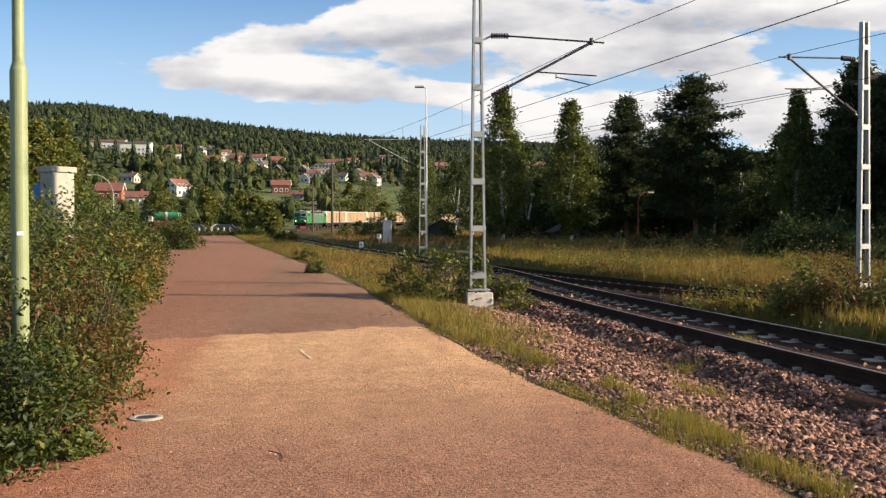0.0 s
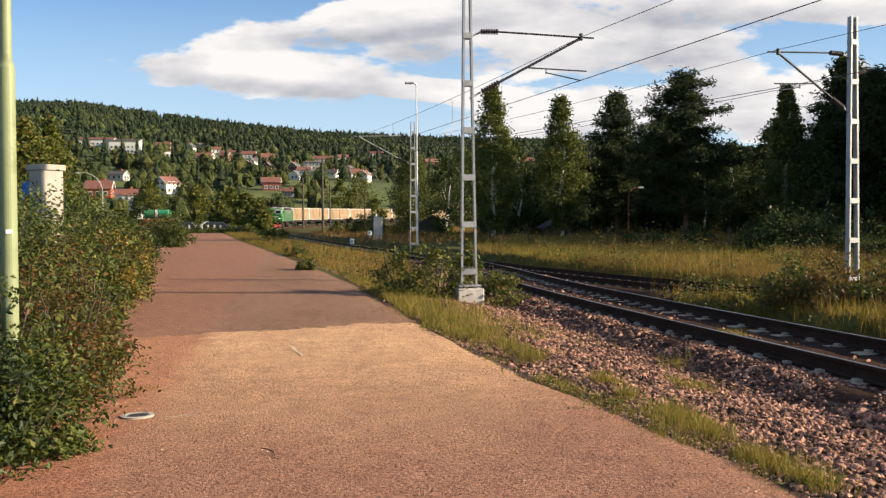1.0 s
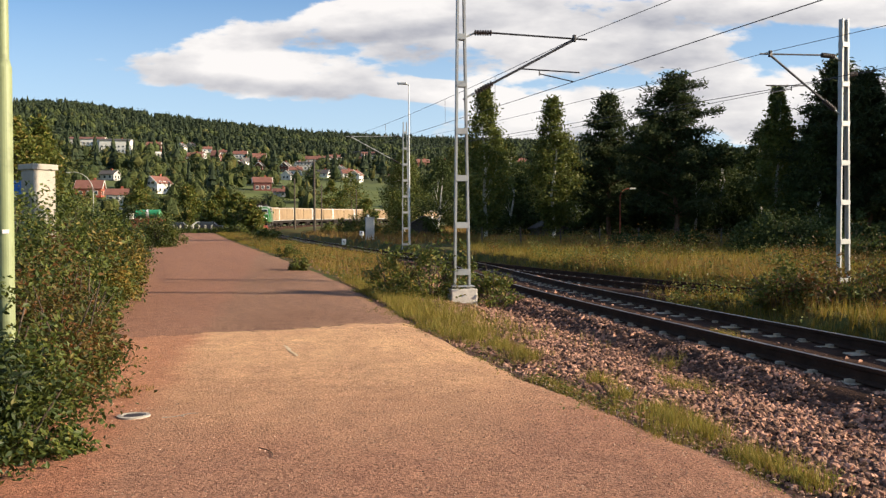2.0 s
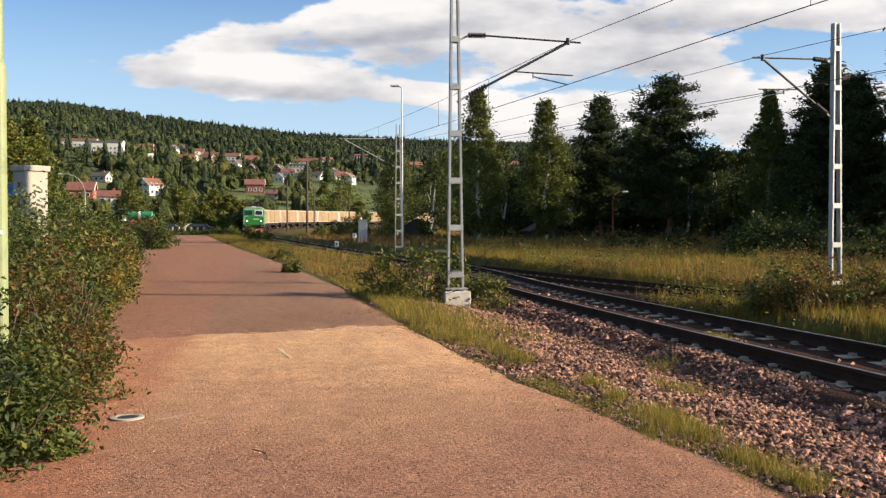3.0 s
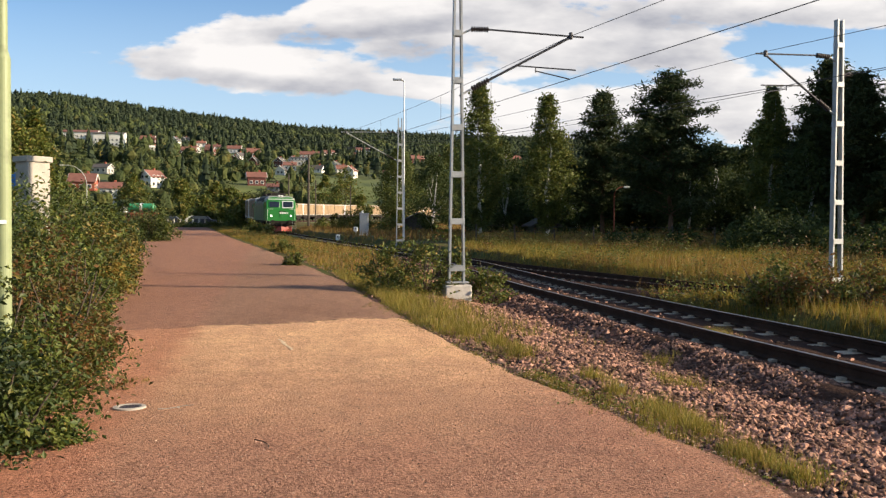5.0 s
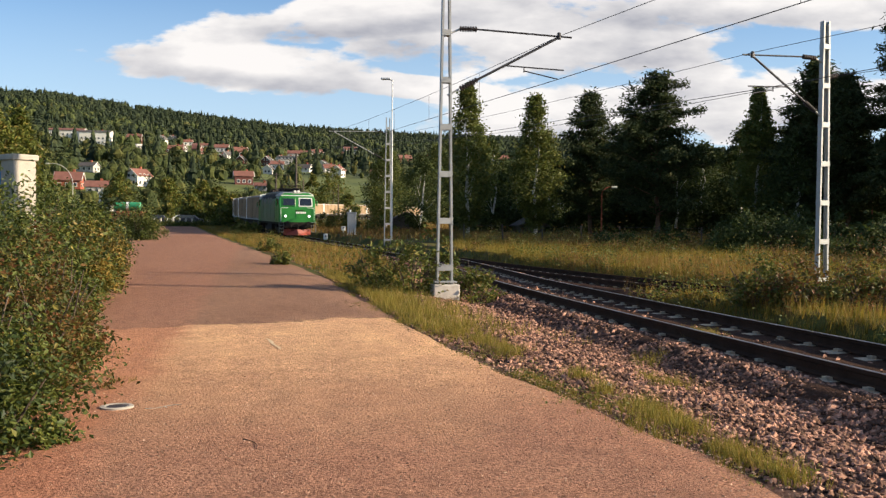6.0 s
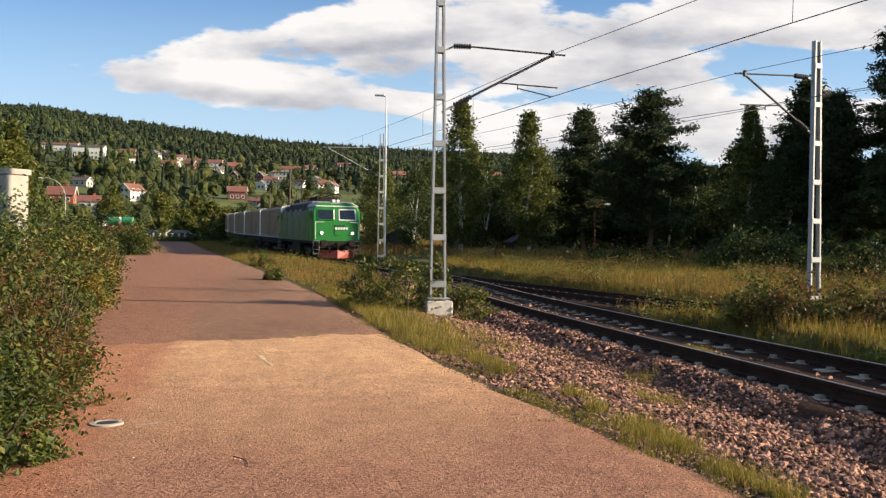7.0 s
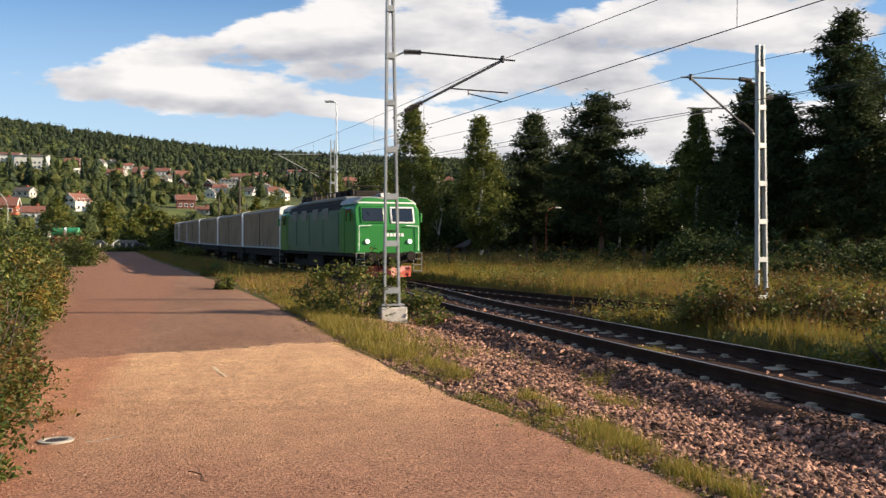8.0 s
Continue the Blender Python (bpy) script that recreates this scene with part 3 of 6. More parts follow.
def build_track(name, line, label, dark, zdrop):
    z_of = lambda y: rail_z(y) - zdrop
    thing = empty(name, Matrix(), label, "railway track", kind="structure")
    v, f = sweep(line, [(-2.5, -0.80), (-1.95, -0.56), (-1.42, -0.20), (-1.30, -0.150), (-1.08, -0.150), (-0.92, -0.176), (-0.55, -0.178), (0.0, -0.186), (0.55, -0.178), (0.92, -0.176), (1.08, -0.150), (1.45, -0.165), (2.5, -0.74)], z_of, closed=False)
    v = np.array(v)
    v[:, 2] += 0.010 * np.sin(v[:, 1] * 4.1 + v[:, 0] * 2.3) * np.sin(v[:, 1] * 1.3 - v[:, 0] * 3.1)
    # the bed is a darker brown than the gravel of the verge
    bed = raw("ballast_bed", v, f, "dark_ballast", thing, True)
    for o in (-0.7535, 0.7535):
        v, f = sweep(line, RAIL, z_of, o)
        r = raw("rail", v, f, "rust", thing)
        v, f = sweep(line, HEAD, z_of, o)
        raw("rail_head", v, f, "railtop" if not dark else "rust", r)
    d, _ = frames_along(line)
    me = sleeper_mesh()
    rest_v, rest_f, base = [], [], 0
    src = np.array([q.co[:] for q in me.vertices])
    polys = [tuple(p.vertices) for p in me.polygons]
    s = np.arange(len(line)) * 0.5
    count = 0
    for k in np.arange(1.0, s[-1] - 1, 0.65):
        x, y = np.interp(k, s, line[:, 0]), np.interp(k, s, line[:, 1])
        ang = math.atan2(np.interp(k, s, d[:, 1]), np.interp(k, s, d[:, 0])) - math.pi / 2
        m = Matrix.Translation((x, y, float(z_of(y)))) @ Matrix.Rotation(ang, 4, "Z")
        if 0 < y < 52 and count < 110:
            ob = new("sleeper", me)
            ob.parent = thing
            ob.matrix_basis = m
            count += 1
        elif y < 200:
            R = np.array(m)
            rest_v.append(src @ R[:3, :3].T + R[:3, 3])
            rest_f += [tuple(i + base for i in p) for p in polys]
            base += len(src)
    if rest_v:
        far = bpy.data.meshes.new("sleepers_far")
        far.from_pydata(np.vstack(rest_v).tolist(), [], rest_f)
        far.materials.append(M["sleeper"])
        ob = tagged(new("sleeper_row", far), kind="stuff")
        ob.parent = thing
    return thing


build_track("main_track", TRACK, "main railway track with rusty rails on concrete sleepers", False, 0.0)
build_track("side_track", SIDING[16:], "overgrown side track with dark rusty rails", True, 0.08)



# ---- the train ----
def skin(outlines, bm=None, caps=True):
    """A skin over outlines of equal count, each a list of points."""
    bm = bm or bmesh.new()
    rings = [[bm.verts.new(p) for p in ring] for ring in outlines]
    n = len(rings[0])
    for a, b in zip(rings, rings[1:]):
        for i in range(n):
            bm.faces.new((a[i], a[(i + 1) % n], b[(i + 1) % n], b[i]))
    if caps:
        bm.faces.new(rings[0][::-1])
        bm.faces.new(rings[-1])
    bmesh.ops.recalc_face_normals(bm, faces=bm.faces)
    return bm


def wheelset(parent, y, r=0.46):
    axle = part("axle", rod((-0.95, y, r), (0.95, y, r), 0.08), "dark_metal", parent)
    for x in (-0.75, 0.75):
        bm = rod((x - 0.065, y, r), (x + 0.065, y, r), r, sides=24)
        rod((x - 0.09, y, r), (x - 0.06, y, r), r * 0.45, sides=16, bm=bm)
        rod((x + 0.06, y, r), (x + 0.09, y, r), r * 0.45, sides=16, bm=bm)
        part("wheel", bm, "dark_metal", parent)


def bogie(parent, y, base, r=0.46):
    bm = bmesh.new()
    for x in (-1.02, 1.02):
        prism([(-0.07 + x, 0.42), (0.07 + x, 0.42), (0.07 + x, 0.72), (-0.07 + x, 0.72)], y - base / 2 - 0.45, y + base / 2 + 0.45, bm)
        for o in (-base / 2, base / 2):
            box(0.2, 0.34, 0.34, (x, y + o, r), 0.03, bm)
            for q in (-0.28, 0.28):
                rod((x, y + o + q, 0.5), (x, y + o + q, 0.95), 0.09, sides=10, bm=bm)
    box(2.0, 0.5, 0.3, (0, y, 0.62), 0.03, bm)
    part("bogie_frame", bm, "dark_metal", parent)
    for o in (-base / 2, base / 2):
        wheelset(parent, y + o, r)


def buffers(parent, y, sign, z=1.05):
    for x in (-0.875, 0.875):
        bm = rod((x, y, z), (x, y + sign * 0.42, z), 0.1, sides=12)
        rod((x, y + sign * 0.42, z), (x, y + sign * 0.5, z), 0.22, 0.2, sides=20, bm=bm)
        box(0.34, 0.06, 0.34, (x, y, z), 0.02, bm)
        part("buffer", bm, "dark_metal", parent)


def locomotive():
    """An old four-axle electric locomotive; its front is at y = 0 and looks along -y."""
    loco = empty("locomotive", Matrix(), "bright green electric freight locomotive with red snow plough", "locomotive")
    Lg, w = 14.3, 1.5

    def ring(y, half, top, cut=0.0, low=1.18):
        return [(-half, y, low), (-half, y, 2.35), (-half + cut * 0.02, y, 3.05), (-half + 0.16, y, top - 0.22), (-half + 0.5, y, top - 0.03), (0, y, top),
                (half - 0.5, y, top - 0.03), (half - 0.16, y, top - 0.22), (half - cut * 0.02, y, 3.05), (half, y, 2.35), (half, y, low)]

    # main body between the cabs, duller paint
    part("body", skin([ring(2.35, w, 3.60), ring(Lg - 2.35, w, 3.60)]), "dull_green", loco, "dull green ribbed side panels")
    hood = [(-w - 0.012, 3.12), (-w + 0.15, 3.42), (-w + 0.49, 3.60), (0, 3.63), (w - 0.49, 3.60), (w - 0.15, 3.42), (w + 0.012, 3.12)]
    part("roof_hood", skin([[(x, y, z) for x, z in hood] for y in (2.3, Lg - 2.3)]), "dark_metal", loco, "sooty dark roof edge")
    for side in (-1, 1):
        for k in range(4):
            y = 3.5 + k * 2.6
            part("side_panel", box(0.03, 2.4, 1.55, (side * (w + 0.012), y + 0.2, 2.2), 0.01), "dull_green", loco)
        for y in (4.6, 6.4, 8.6, 10.6):
            bm = box(0.05, 0.95, 0.5, (side * (w + 0.03), y, 2.98), 0.015)
            for q in range(6):
                box(0.03, 0.9, 0.02, (side * (w + 0.065), y, 2.80 + q * 0.072), 0, bm)
            part("vent", bm, "roof_grey", loco)
    # cabs
    for end, sgn in ((0.0, 1), (Lg, -1)):
        rings = []
        for d, half, lean in ((0.0, 1.43, 1), (0.07, 1.485, 0.9), (0.2, w, 0.6), (2.35, w, 0)):
            r = ring(end + sgn * d, half, 3.60 if d else 3.52)
            if lean:
                r = [(x, y + sgn * lean * max(0, z - 2.28) * 0.24, z) for x, y, z in r]
            rings.append(r)
        cab = part("cab", skin(rings), "green_paint", loco, "bright green cab front")
        yf = lambda z: end + sgn * (max(0, z - 2.28) * 0.24 - 0.012)
        tilt = Matrix.Rotation(sgn * -math.atan(0.24), 4, "X")
        for x in (-0.68, 0.68):
            zc = 2.83
            bm = box(1.12, 0.05, 0.75, (x, yf(zc), zc), 0.05, rot=tilt)
            part("window_frame", bm, "white_paint" if x * sgn > 0 else "green_paint", cab)
            part("windscreen", box(1.0, 0.05, 0.63, (x, yf(zc) - sgn * 0.012, zc), 0.04, rot=tilt), "cab_glass", cab)
            part("wiper", rod((x + 0.1, yf(zc) - sgn * 0.05, 2.5), (x - 0.25, yf(zc) - sgn * 0.04, 2.95), 0.012, sides=6), "dark_metal", cab)
        for x in (-0.97, 0.97):
            bm = rod((x, end - sgn * 0.06, 1.68), (x, end + sgn * 0.15, 1.68), 0.10, 0.115, sides=20)
            housing = part("headlight", bm, "white_paint", cab)
            part("lens", rod((x, end - sgn * 0.085, 1.68), (x, end - sgn * 0.05, 1.68), 0.068, sides=20), "headlamp", housing, "lit round lamp")
        hood = box(0.62, 0.5, 0.2, (0, end + sgn * 0.62, 3.68), 0.06)
        part("roof_light_box", hood, "roof_grey", cab)
        for x in (-0.14, 0.14):
            part("roof_light", rod((x, end + sgn * 0.32, 3.70), (x, end + sgn * 0.4, 3.70), 0.1, sides=14), "white_paint", cab)
        cap = []
        for d, half, top in ((0.30, 1.30, 3.50), (0.36, 1.42, 3.60), (0.75, 1.48, 3.66), (2.30, 1.48, 3.66)):
            y = end + sgn * d
            cap.append([(-half, y, 3.30), (-half + 0.05, y, top - 0.20), (-half + 0.36, y, top - 0.03), (0, y, top + 0.03),
                        (half - 0.36, y, top - 0.03), (half - 0.05, y, top - 0.20), (half, y, 3.30)])
        part("cab_roof", skin(cap), "silver_roof", cab, "silver grey rounded cab roof")
        # brow under the roof, pale trim
        part("brow", box(2.62, 0.12, 0.07, (0, end + sgn * 0.30, 3.36), 0.02), "white_paint", cab, "pale trim line")
        # emblem: plain bars in place of lettering
        for k in range(5):
            part("emblem_bar", box(0.13, 0.02, 0.15, (-0.05 + k * 0.17, end - sgn * 0.012, 1.97), 0.02), "white_paint", cab)
        for k in range(3):
            part("number_bar", box(0.2, 0.016, 0.06, (-0.1 + k * 0.24, end - sgn * 0.012, 2.14), 0.0), "dark_metal", cab)
        part("door_plate", box(0.3, 0.03, 0.36, (0.0, end - sgn * 0.012, 1.72), 0.02), "green_paint", cab)
        for side in (-1, 1):
            part("side_window", box(0.04, 0.75, 0.55, (side * (w + 0.005), end + sgn * 1.0, 2.85), 0.03), "cab_glass", cab)
            part("cab_door", box(0.03, 0.66, 1.95, (side * (w + 0.012), end + sgn * 1.85, 2.2), 0.02), "green_paint", cab)
            part("mirror", box(0.1, 0.14, 0.42, (side * (w + 0.17), end + sgn * 0.45, 2.72), 0.03), "green_paint", cab)
            part("mirror_arm", rod((side * w, end + sgn * 0.45, 2.86), (side * (w + 0.15), end + sgn * 0.45, 2.86), 0.015, sides=6), "dark_metal", cab)
            bm = rod((side * 1.36, end - sgn * 0.07, 1.28), (side * 1.36, end - sgn * 0.07, 2.34), 0.018, sides=6)
            rod((side * 1.36, end - sgn * 0.07, 2.34), (side * 0.8, end - sgn * 0.07, 2.37), 0.018, sides=6, bm=bm)
            part("handrail", bm, "white_paint", cab)
            bm = bmesh.new()
            for x in (1.12, 1.5):
                rod((side * x, end - sgn * 0.1, 0.35), (side * x, end - sgn * 0.1, 1.2), 0.018, sides=6, bm=bm)
            for q in range(4):
                box(0.38, 0.12, 0.03, (side * 1.31, end - sgn * 0.1, 0.4 + q * 0.26), 0, bm)
            part("step_ladder", bm, "roof_grey", cab)
        # buffer beam, coupling hoses, plough
        part("buffer_beam", box(2.7, 0.3, 0.5, (0, end + sgn * 0.15, 0.98), 0.04), "dark_metal", loco)
        buffers(loco, end, -sgn)
        bm = rod((0, end, 1.02), (0, end - sgn * 0.3, 0.98), 0.06, sides=8)
        rod((0, end - sgn * 0.3, 1.0), (0, end - sgn * 0.28, 0.62), 0.05, sides=8, bm=bm)
        part("coupling", bm, "dark_metal", loco)
        for x in (-0.5, -0.35, 0.35, 0.5):
            bm = rod((x, end - sgn * 0.02, 0.95), (x, end - sgn * 0.16, 0.7), 0.03, sides=6)
            rod((x, end - sgn * 0.16, 0.7), (x * 0.9, end - sgn * 0.05, 0.45), 0.03, sides=6, bm=bm)
            part("hose", bm, "dark_metal", loco)
        blade = [[(-1.12, end + sgn * 0.25, 0.14), (-1.12, end + sgn * 0.2, 0.6), (-1.04, end + sgn * 0.35, 0.62), (-1.04, end + sgn * 0.4, 0.14)],
                 [(0, end - sgn * 0.42, 0.12), (0, end - sgn * 0.22, 0.62), (0, end - sgn * 0.1, 0.62), (0, end - sgn * 0.28, 0.12)],
                 [(1.12, end + sgn * 0.25, 0.14), (1.12, end + sgn * 0.2, 0.6), (1.04, end + sgn * 0.35, 0.62), (1.04, end + sgn * 0.4, 0.14)]]
        if sgn > 0:
            part("snow_plough", skin(blade), "red_paint", loco, "worn red snow plough")
    # roof
    part("roof", box(2.2, Lg - 5.4, 0.16, (0, Lg / 2, 3.66), 0.05), "roof_grey", loco)
    for y, lx in ((3.2, 1.3), (5.0, 1.6), (10.6, 1.5), (12.4, 1.2)):
        part("roof_box", box(lx, 0.9, 0.32, (0, y, 3.86), 0.06), "dark_metal", loco)
    for y in np.arange(2.8, Lg - 2.4, 1.1):
        for x in (-0.72, 0.72):
            bm = rod((x, y, 3.72), (x, y, 4.02), 0.045, sides=8)
            for q in range(3):
                rod((x, y, 3.78 + q * 0.07), (x, y, 3.81 + q * 0.07), 0.08, sides=10, bm=bm)
            part("roof_insulator", bm, "insulator", loco)
    for x in (-0.72, 0.72):
        part("busbar", rod((x, 2.8, 4.04), (x, Lg - 2.8, 4.04), 0.025, sides=6), "dark_metal", loco)
    for y0, up in ((4.0, 0), (11.0, 1)):
        pan = part("pantograph", box(1.3, 1.5, 0.07, (0, y0, 4.0), 0.01), "dark_metal", loco)
        knee = (y0 + 1.0, 4.75) if up else (y0 + 1.2, 4.16)
        top = (y0 - 0.1, 5.42) if up else (y0 - 0.6, 4.22)
        for x in (-0.4, 0.4):
            part("lower_arm", rod((x, y0 - 0.5, 4.02), (x * 0.6, knee[0], knee[1]), 0.03, sides=8), "dark_metal", pan)
            part("upper_arm", rod((x * 0.6, knee[0], knee[1]), (x, top[0], top[1]), 0.022, sides=8), "dark_metal", pan)
        bm = rod((-0.8, top[0], top[1] + 0.03), (0.8, top[0], top[1] + 0.03), 0.035, sides=8)
        for s in (-1, 1):
            rod((s * 0.8, top[0], top[1] + 0.03), (s * 0.98, top[0], top[1] - 0.16), 0.025, sides=8, bm=bm)
        part("contact_strip", bm, "dark_metal", pan)
    # underframe
    part("underframe", box(2.9, Lg - 0.6, 0.22, (0, Lg / 2, 1.12), 0.03), "dark_metal", loco)
    part("battery_box", box(2.7, 3.0, 0.62, (0, Lg / 2, 0.74), 0.05), "dark_metal", loco)
    for y in (3.6, Lg - 3.6):
        bogie(loco, y, 2.7, 0.6)
    return loco


WAGON = 13.25


def wagon():
    """A flat wagon with a pale curtain-sided load unit."""
    car = empty("container_wagon", Matrix(), "freight wagon with a pale cream box container", "freight wagon", "wagons of the freight train")
    Lw = WAGON - 0.7
    bm = box(2.5, Lw, 0.14, (0, WAGON / 2, 1.12), 0.02)
    for x in (-1.1, 1.1):
        prism([(x - 0.08, 0.78), (x + 0.08, 0.78), (x + 0.08, 1.08), (x - 0.08, 1.08)], WAGON / 2 - Lw / 2, WAGON / 2 + Lw / 2, bm)
    part("wagon_frame", bm, "dark_metal", car)
    for y in (2.6, WAGON - 2.6):
        bogie(car, y, 1.8)
    buffers(car, 0.4, -1)
    buffers(car, WAGON - 0.4, 1)
    half = 1.30
    y0 = 0.30
    ln = 12.65

    def ring(y):
        return [(-half, y, 1.22), (-half, y, 3.46), (-half + 0.08, y, 3.62), (-half + 0.4, y, 3.70), (half - 0.4, y, 3.70), (half - 0.08, y, 3.62), (half, y, 3.46), (half, y, 1.22)]
    body = part("container", skin([ring(y0), ring(y0 + ln)]), "cream_panel", car)
    for y in (y0, y0 + ln):
        part("end_frame", skin([[(x * 1.018, q, z + (0.02 if z > 2 else 0)) for x, q, z in ring(y + o)] for o in (-0.10, 0.10)]), "white_paint", body, "white end frame")
    for side in (-1, 1):
        for q in range(2):
            yy = y0 + ln * (q + 0.5) / 2
            part("curtain", box(0.022, ln / 2 - 0.11, 2.15, (side * (half + 0.01), yy, 2.40), 0.008), "cream_panel", body)
        part("side_rail", box(0.05, ln, 0.09, (side * (half + 0.02), y0 + ln / 2, 1.26), 0.01), "grey_box", body)
        part("joint_post", box(0.06, 0.12, 2.2, (side * (half + 0.01), y0 + ln / 2, 2.36), 0.01), "dark_metal", body)
        part("roof_edge", box(0.05, ln - 0.2, 0.10, (side * (half - 0.015), y0 + ln / 2, 3.50), 0.02), "grey_box", body)
        for q in range(10):
            part("latch", box(0.03, 0.05, 0.22, (side * (half + 0.03), y0 + ln * (q + 0.5) / 10, 1.36), 0), "grey_box", body)
    return car


LOCO = locomotive()
CARS = [wagon()]
for _ in range(14):
    CARS.append(copy_thing(CARS[0], Matrix()))



# ---- masts and wires ----
def at_track(y, line=TRACK):
    order = np.argsort(line[:, 1])
    return float(np.interp(y, line[order, 1], line[order, 0]))


def lattice_mast(name, x, y, z0, height, foot, tip, turn, label, block=True, solid=False):
    """A mast of two channel legs joined by flat battens, drawing together upwards."""
    mast = empty(name, Matrix.Translation((x, y, z0)) @ Matrix.Rotation(turn, 4, "Z"), label, "catenary mast", "catenary masts")
    base = 0.34 if block else 0.0
    if block:
        b = box(0.58, 0.58, 0.6, (0, 0, 0.04), 0.025)
        part("foundation", b, "concrete", mast, "pale concrete foundation block")
        part("base_plate", box(0.5, 0.36, 0.03, (0, 0, base + 0.05), 0.004), "steel", mast)
    for s in (-1, 1):
        lo, hi = Vector((s * foot / 2, 0, base)), Vector((s * tip / 2, 0, height))
        bm = bmesh.new()
        dx = s * 0.028
        dp, rings = 0.14, []
        for p in (lo, hi):
                a, b_ = p.x, p.x - dx * 1.6
                rings.append([(a, -dp / 2, p.z), (a, dp / 2, p.z), (b_, dp / 2, p.z), (b_, dp / 2 - 0.012, p.z), (a - s * 0.010, dp / 2 - 0.012, p.z),
                              (a - s * 0.010, -dp / 2 + 0.012, p.z), (b_, -dp / 2 + 0.012, p.z), (b_, -dp / 2, p.z)])
        skin(rings, bm)
        part("leg", bm, "steel", mast)
    n = max(4, int((height - base) / 0.95))
    for k in range(n):
        t = (k + 0.35) / n
        z = base + (height - base) * t
        wdt = foot + (tip - foot) * t
        for d in (-0.076, 0.076):
            part("batten", box(wdt, 0.012, 0.13, (0, d, z), 0.003), "steel", mast)
    return mast


def insulator(a, b, parent):
    """A ribbed insulator on a bar from a to b."""
    a, b = Vector(a), Vector(b)
    turn = (b - a).to_track_quat("Z", "Y").to_matrix()
    length = (b - a).length
    prof = [(0.0, 0.03)]
    for k in range(7):
        c = length * (k + 0.5) / 7
        prof += [(c - 0.016, 0.03), (c - 0.012, 0.062), (c + 0.012, 0.062), (c + 0.016, 0.03)]
    prof.append((length, 0.03))
    bm = skin([[a + turn @ Vector((r * math.cos(q * math.pi / 6), r * math.sin(q * math.pi / 6), d)) for q in range(12)] for d, r in prof])
    return part("insulator", bm, "insulator", parent)


def cantilever(mast, side, reach, z_top, z_low, stub, contact, metal="wire"):
    """The bracket: a tie, a slanting tube, insulators on both, and the registration arm over the contact wire."""
    tipx = side * reach
    insulator((side * (stub + 0.18), 0, z_top + 0.05), (side * (stub + 0.58), 0, z_top + 0.06), mast)
    part("stub_arm", rod((side * stub * 0.4, 0, z_top - 0.08), (side * (stub + 0.2), 0, z_top + 0.05), 0.022, sides=8), "steel", mast)
    part("top_tie", rod((side * (stub + 0.55), 0, z_top + 0.06), (tipx + side * 0.3, 0, z_top - 0.02), 0.021, sides=8), metal, mast)
    p, q = Vector((side * stub, 0, z_low)), Vector((tipx, 0, z_top - 0.03))
    part("bracket_foot", rod((side * stub * 0.4, 0, z_low - 0.05), p.lerp(q, 0.07), 0.024, sides=8), "steel", mast)
    insulator(p.lerp(q, 0.08), p.lerp(q, 0.24), mast)
    tube = part("bracket_tube", rod(p.lerp(q, 0.23), q, 0.028, sides=10), metal, mast)
    part("wire_clamp", box(0.08, 0.08, 0.16, (tipx, 0, z_top), 0.02), "wire", mast)
    r = p.lerp(q, 0.49)
    arm = part("steady_tube", rod(r, (tipx + side * 0.12, 0, r.z - 0.05), 0.016, sides=8), "wire", mast)
    part("steady_arm", rod((r.x + side * 0.45, 0, r.z - 0.10), (tipx - side * 0.02, 0, contact), 0.014, sides=8), "wire", mast)
    part("arm_drop", rod((r.x + side * 0.45, 0, r.z - 0.01), (r.x + side * 0.45, 0, r.z - 0.14), 0.014, sides=6), "wire", mast)


def wire_run(name, pts, r, label, sag=0.0, droppers=(), seg=14):
    """A wire hung between points."""
    wire = empty(name, Matrix(), label, "overhead wire", "overhead wires")
    line = [Vector(pts[0])]
    for a, b in zip(pts, pts[1:]):
        a, b = Vector(a), Vector(b)
        n = seg if sag else 1
        for k in range(1, n + 1):
            t = k / n
            line.append(a.lerp(b, t) - Vector((0, 0, sag * 4 * t * (1 - t))))
    rings = []
    for k, c in enumerate(line):
        d = (line[min(k + 1, len(line) - 1)] - line[max(k - 1, 0)]).normalized()
        u = d.cross(Vector((0, 0, 1))).normalized()
        w = u.cross(d)
        rings.append([c + (u * math.cos(q * 1.2566) + w * math.sin(q * 1.2566)) * r for q in range(5)])
    bm = skin(rings)
    part("wire", bm, "wire", wire)
    for a, b in droppers:
        part("dropper", rod(a, b, 0.006, sides=4), "wire", wire)
    return wire


MAST_1 = (0.76, 20.0)
MAST_2 = (10.55, 22.8)
MAST_3 = (-1.28, 57.0)
m1 = lattice_mast("catenary_mast", *MAST_1, 0.0, 8.6, 0.37, 0.13, radians(9), "galvanised lattice catenary mast on a concrete block")
cantilever(m1, 1, 2.6, 5.92, 4.55, 0.12, 4.95)
m2 = lattice_mast("catenary_mast", *MAST_2, -0.05, 6.95, 0.34, 0.20, radians(18), "galvanised catenary mast among tall weeds", block=False)
cantilever(m2, -1, 2.25, 5.95, 4.55, 0.12, 5.0)
insulator((0.12, 0, 5.55), (0.4, 0, 5.6), m2)
m3 = lattice_mast("catenary_mast", *MAST_3, 0.45, 8.0, 0.46, 0.26, radians(12), "distant galvanised catenary mast beside the turnout", block=False)
cantilever(m3, -1, 3.4, 7.05, 5.3, 0.12, 6.0, "steel")
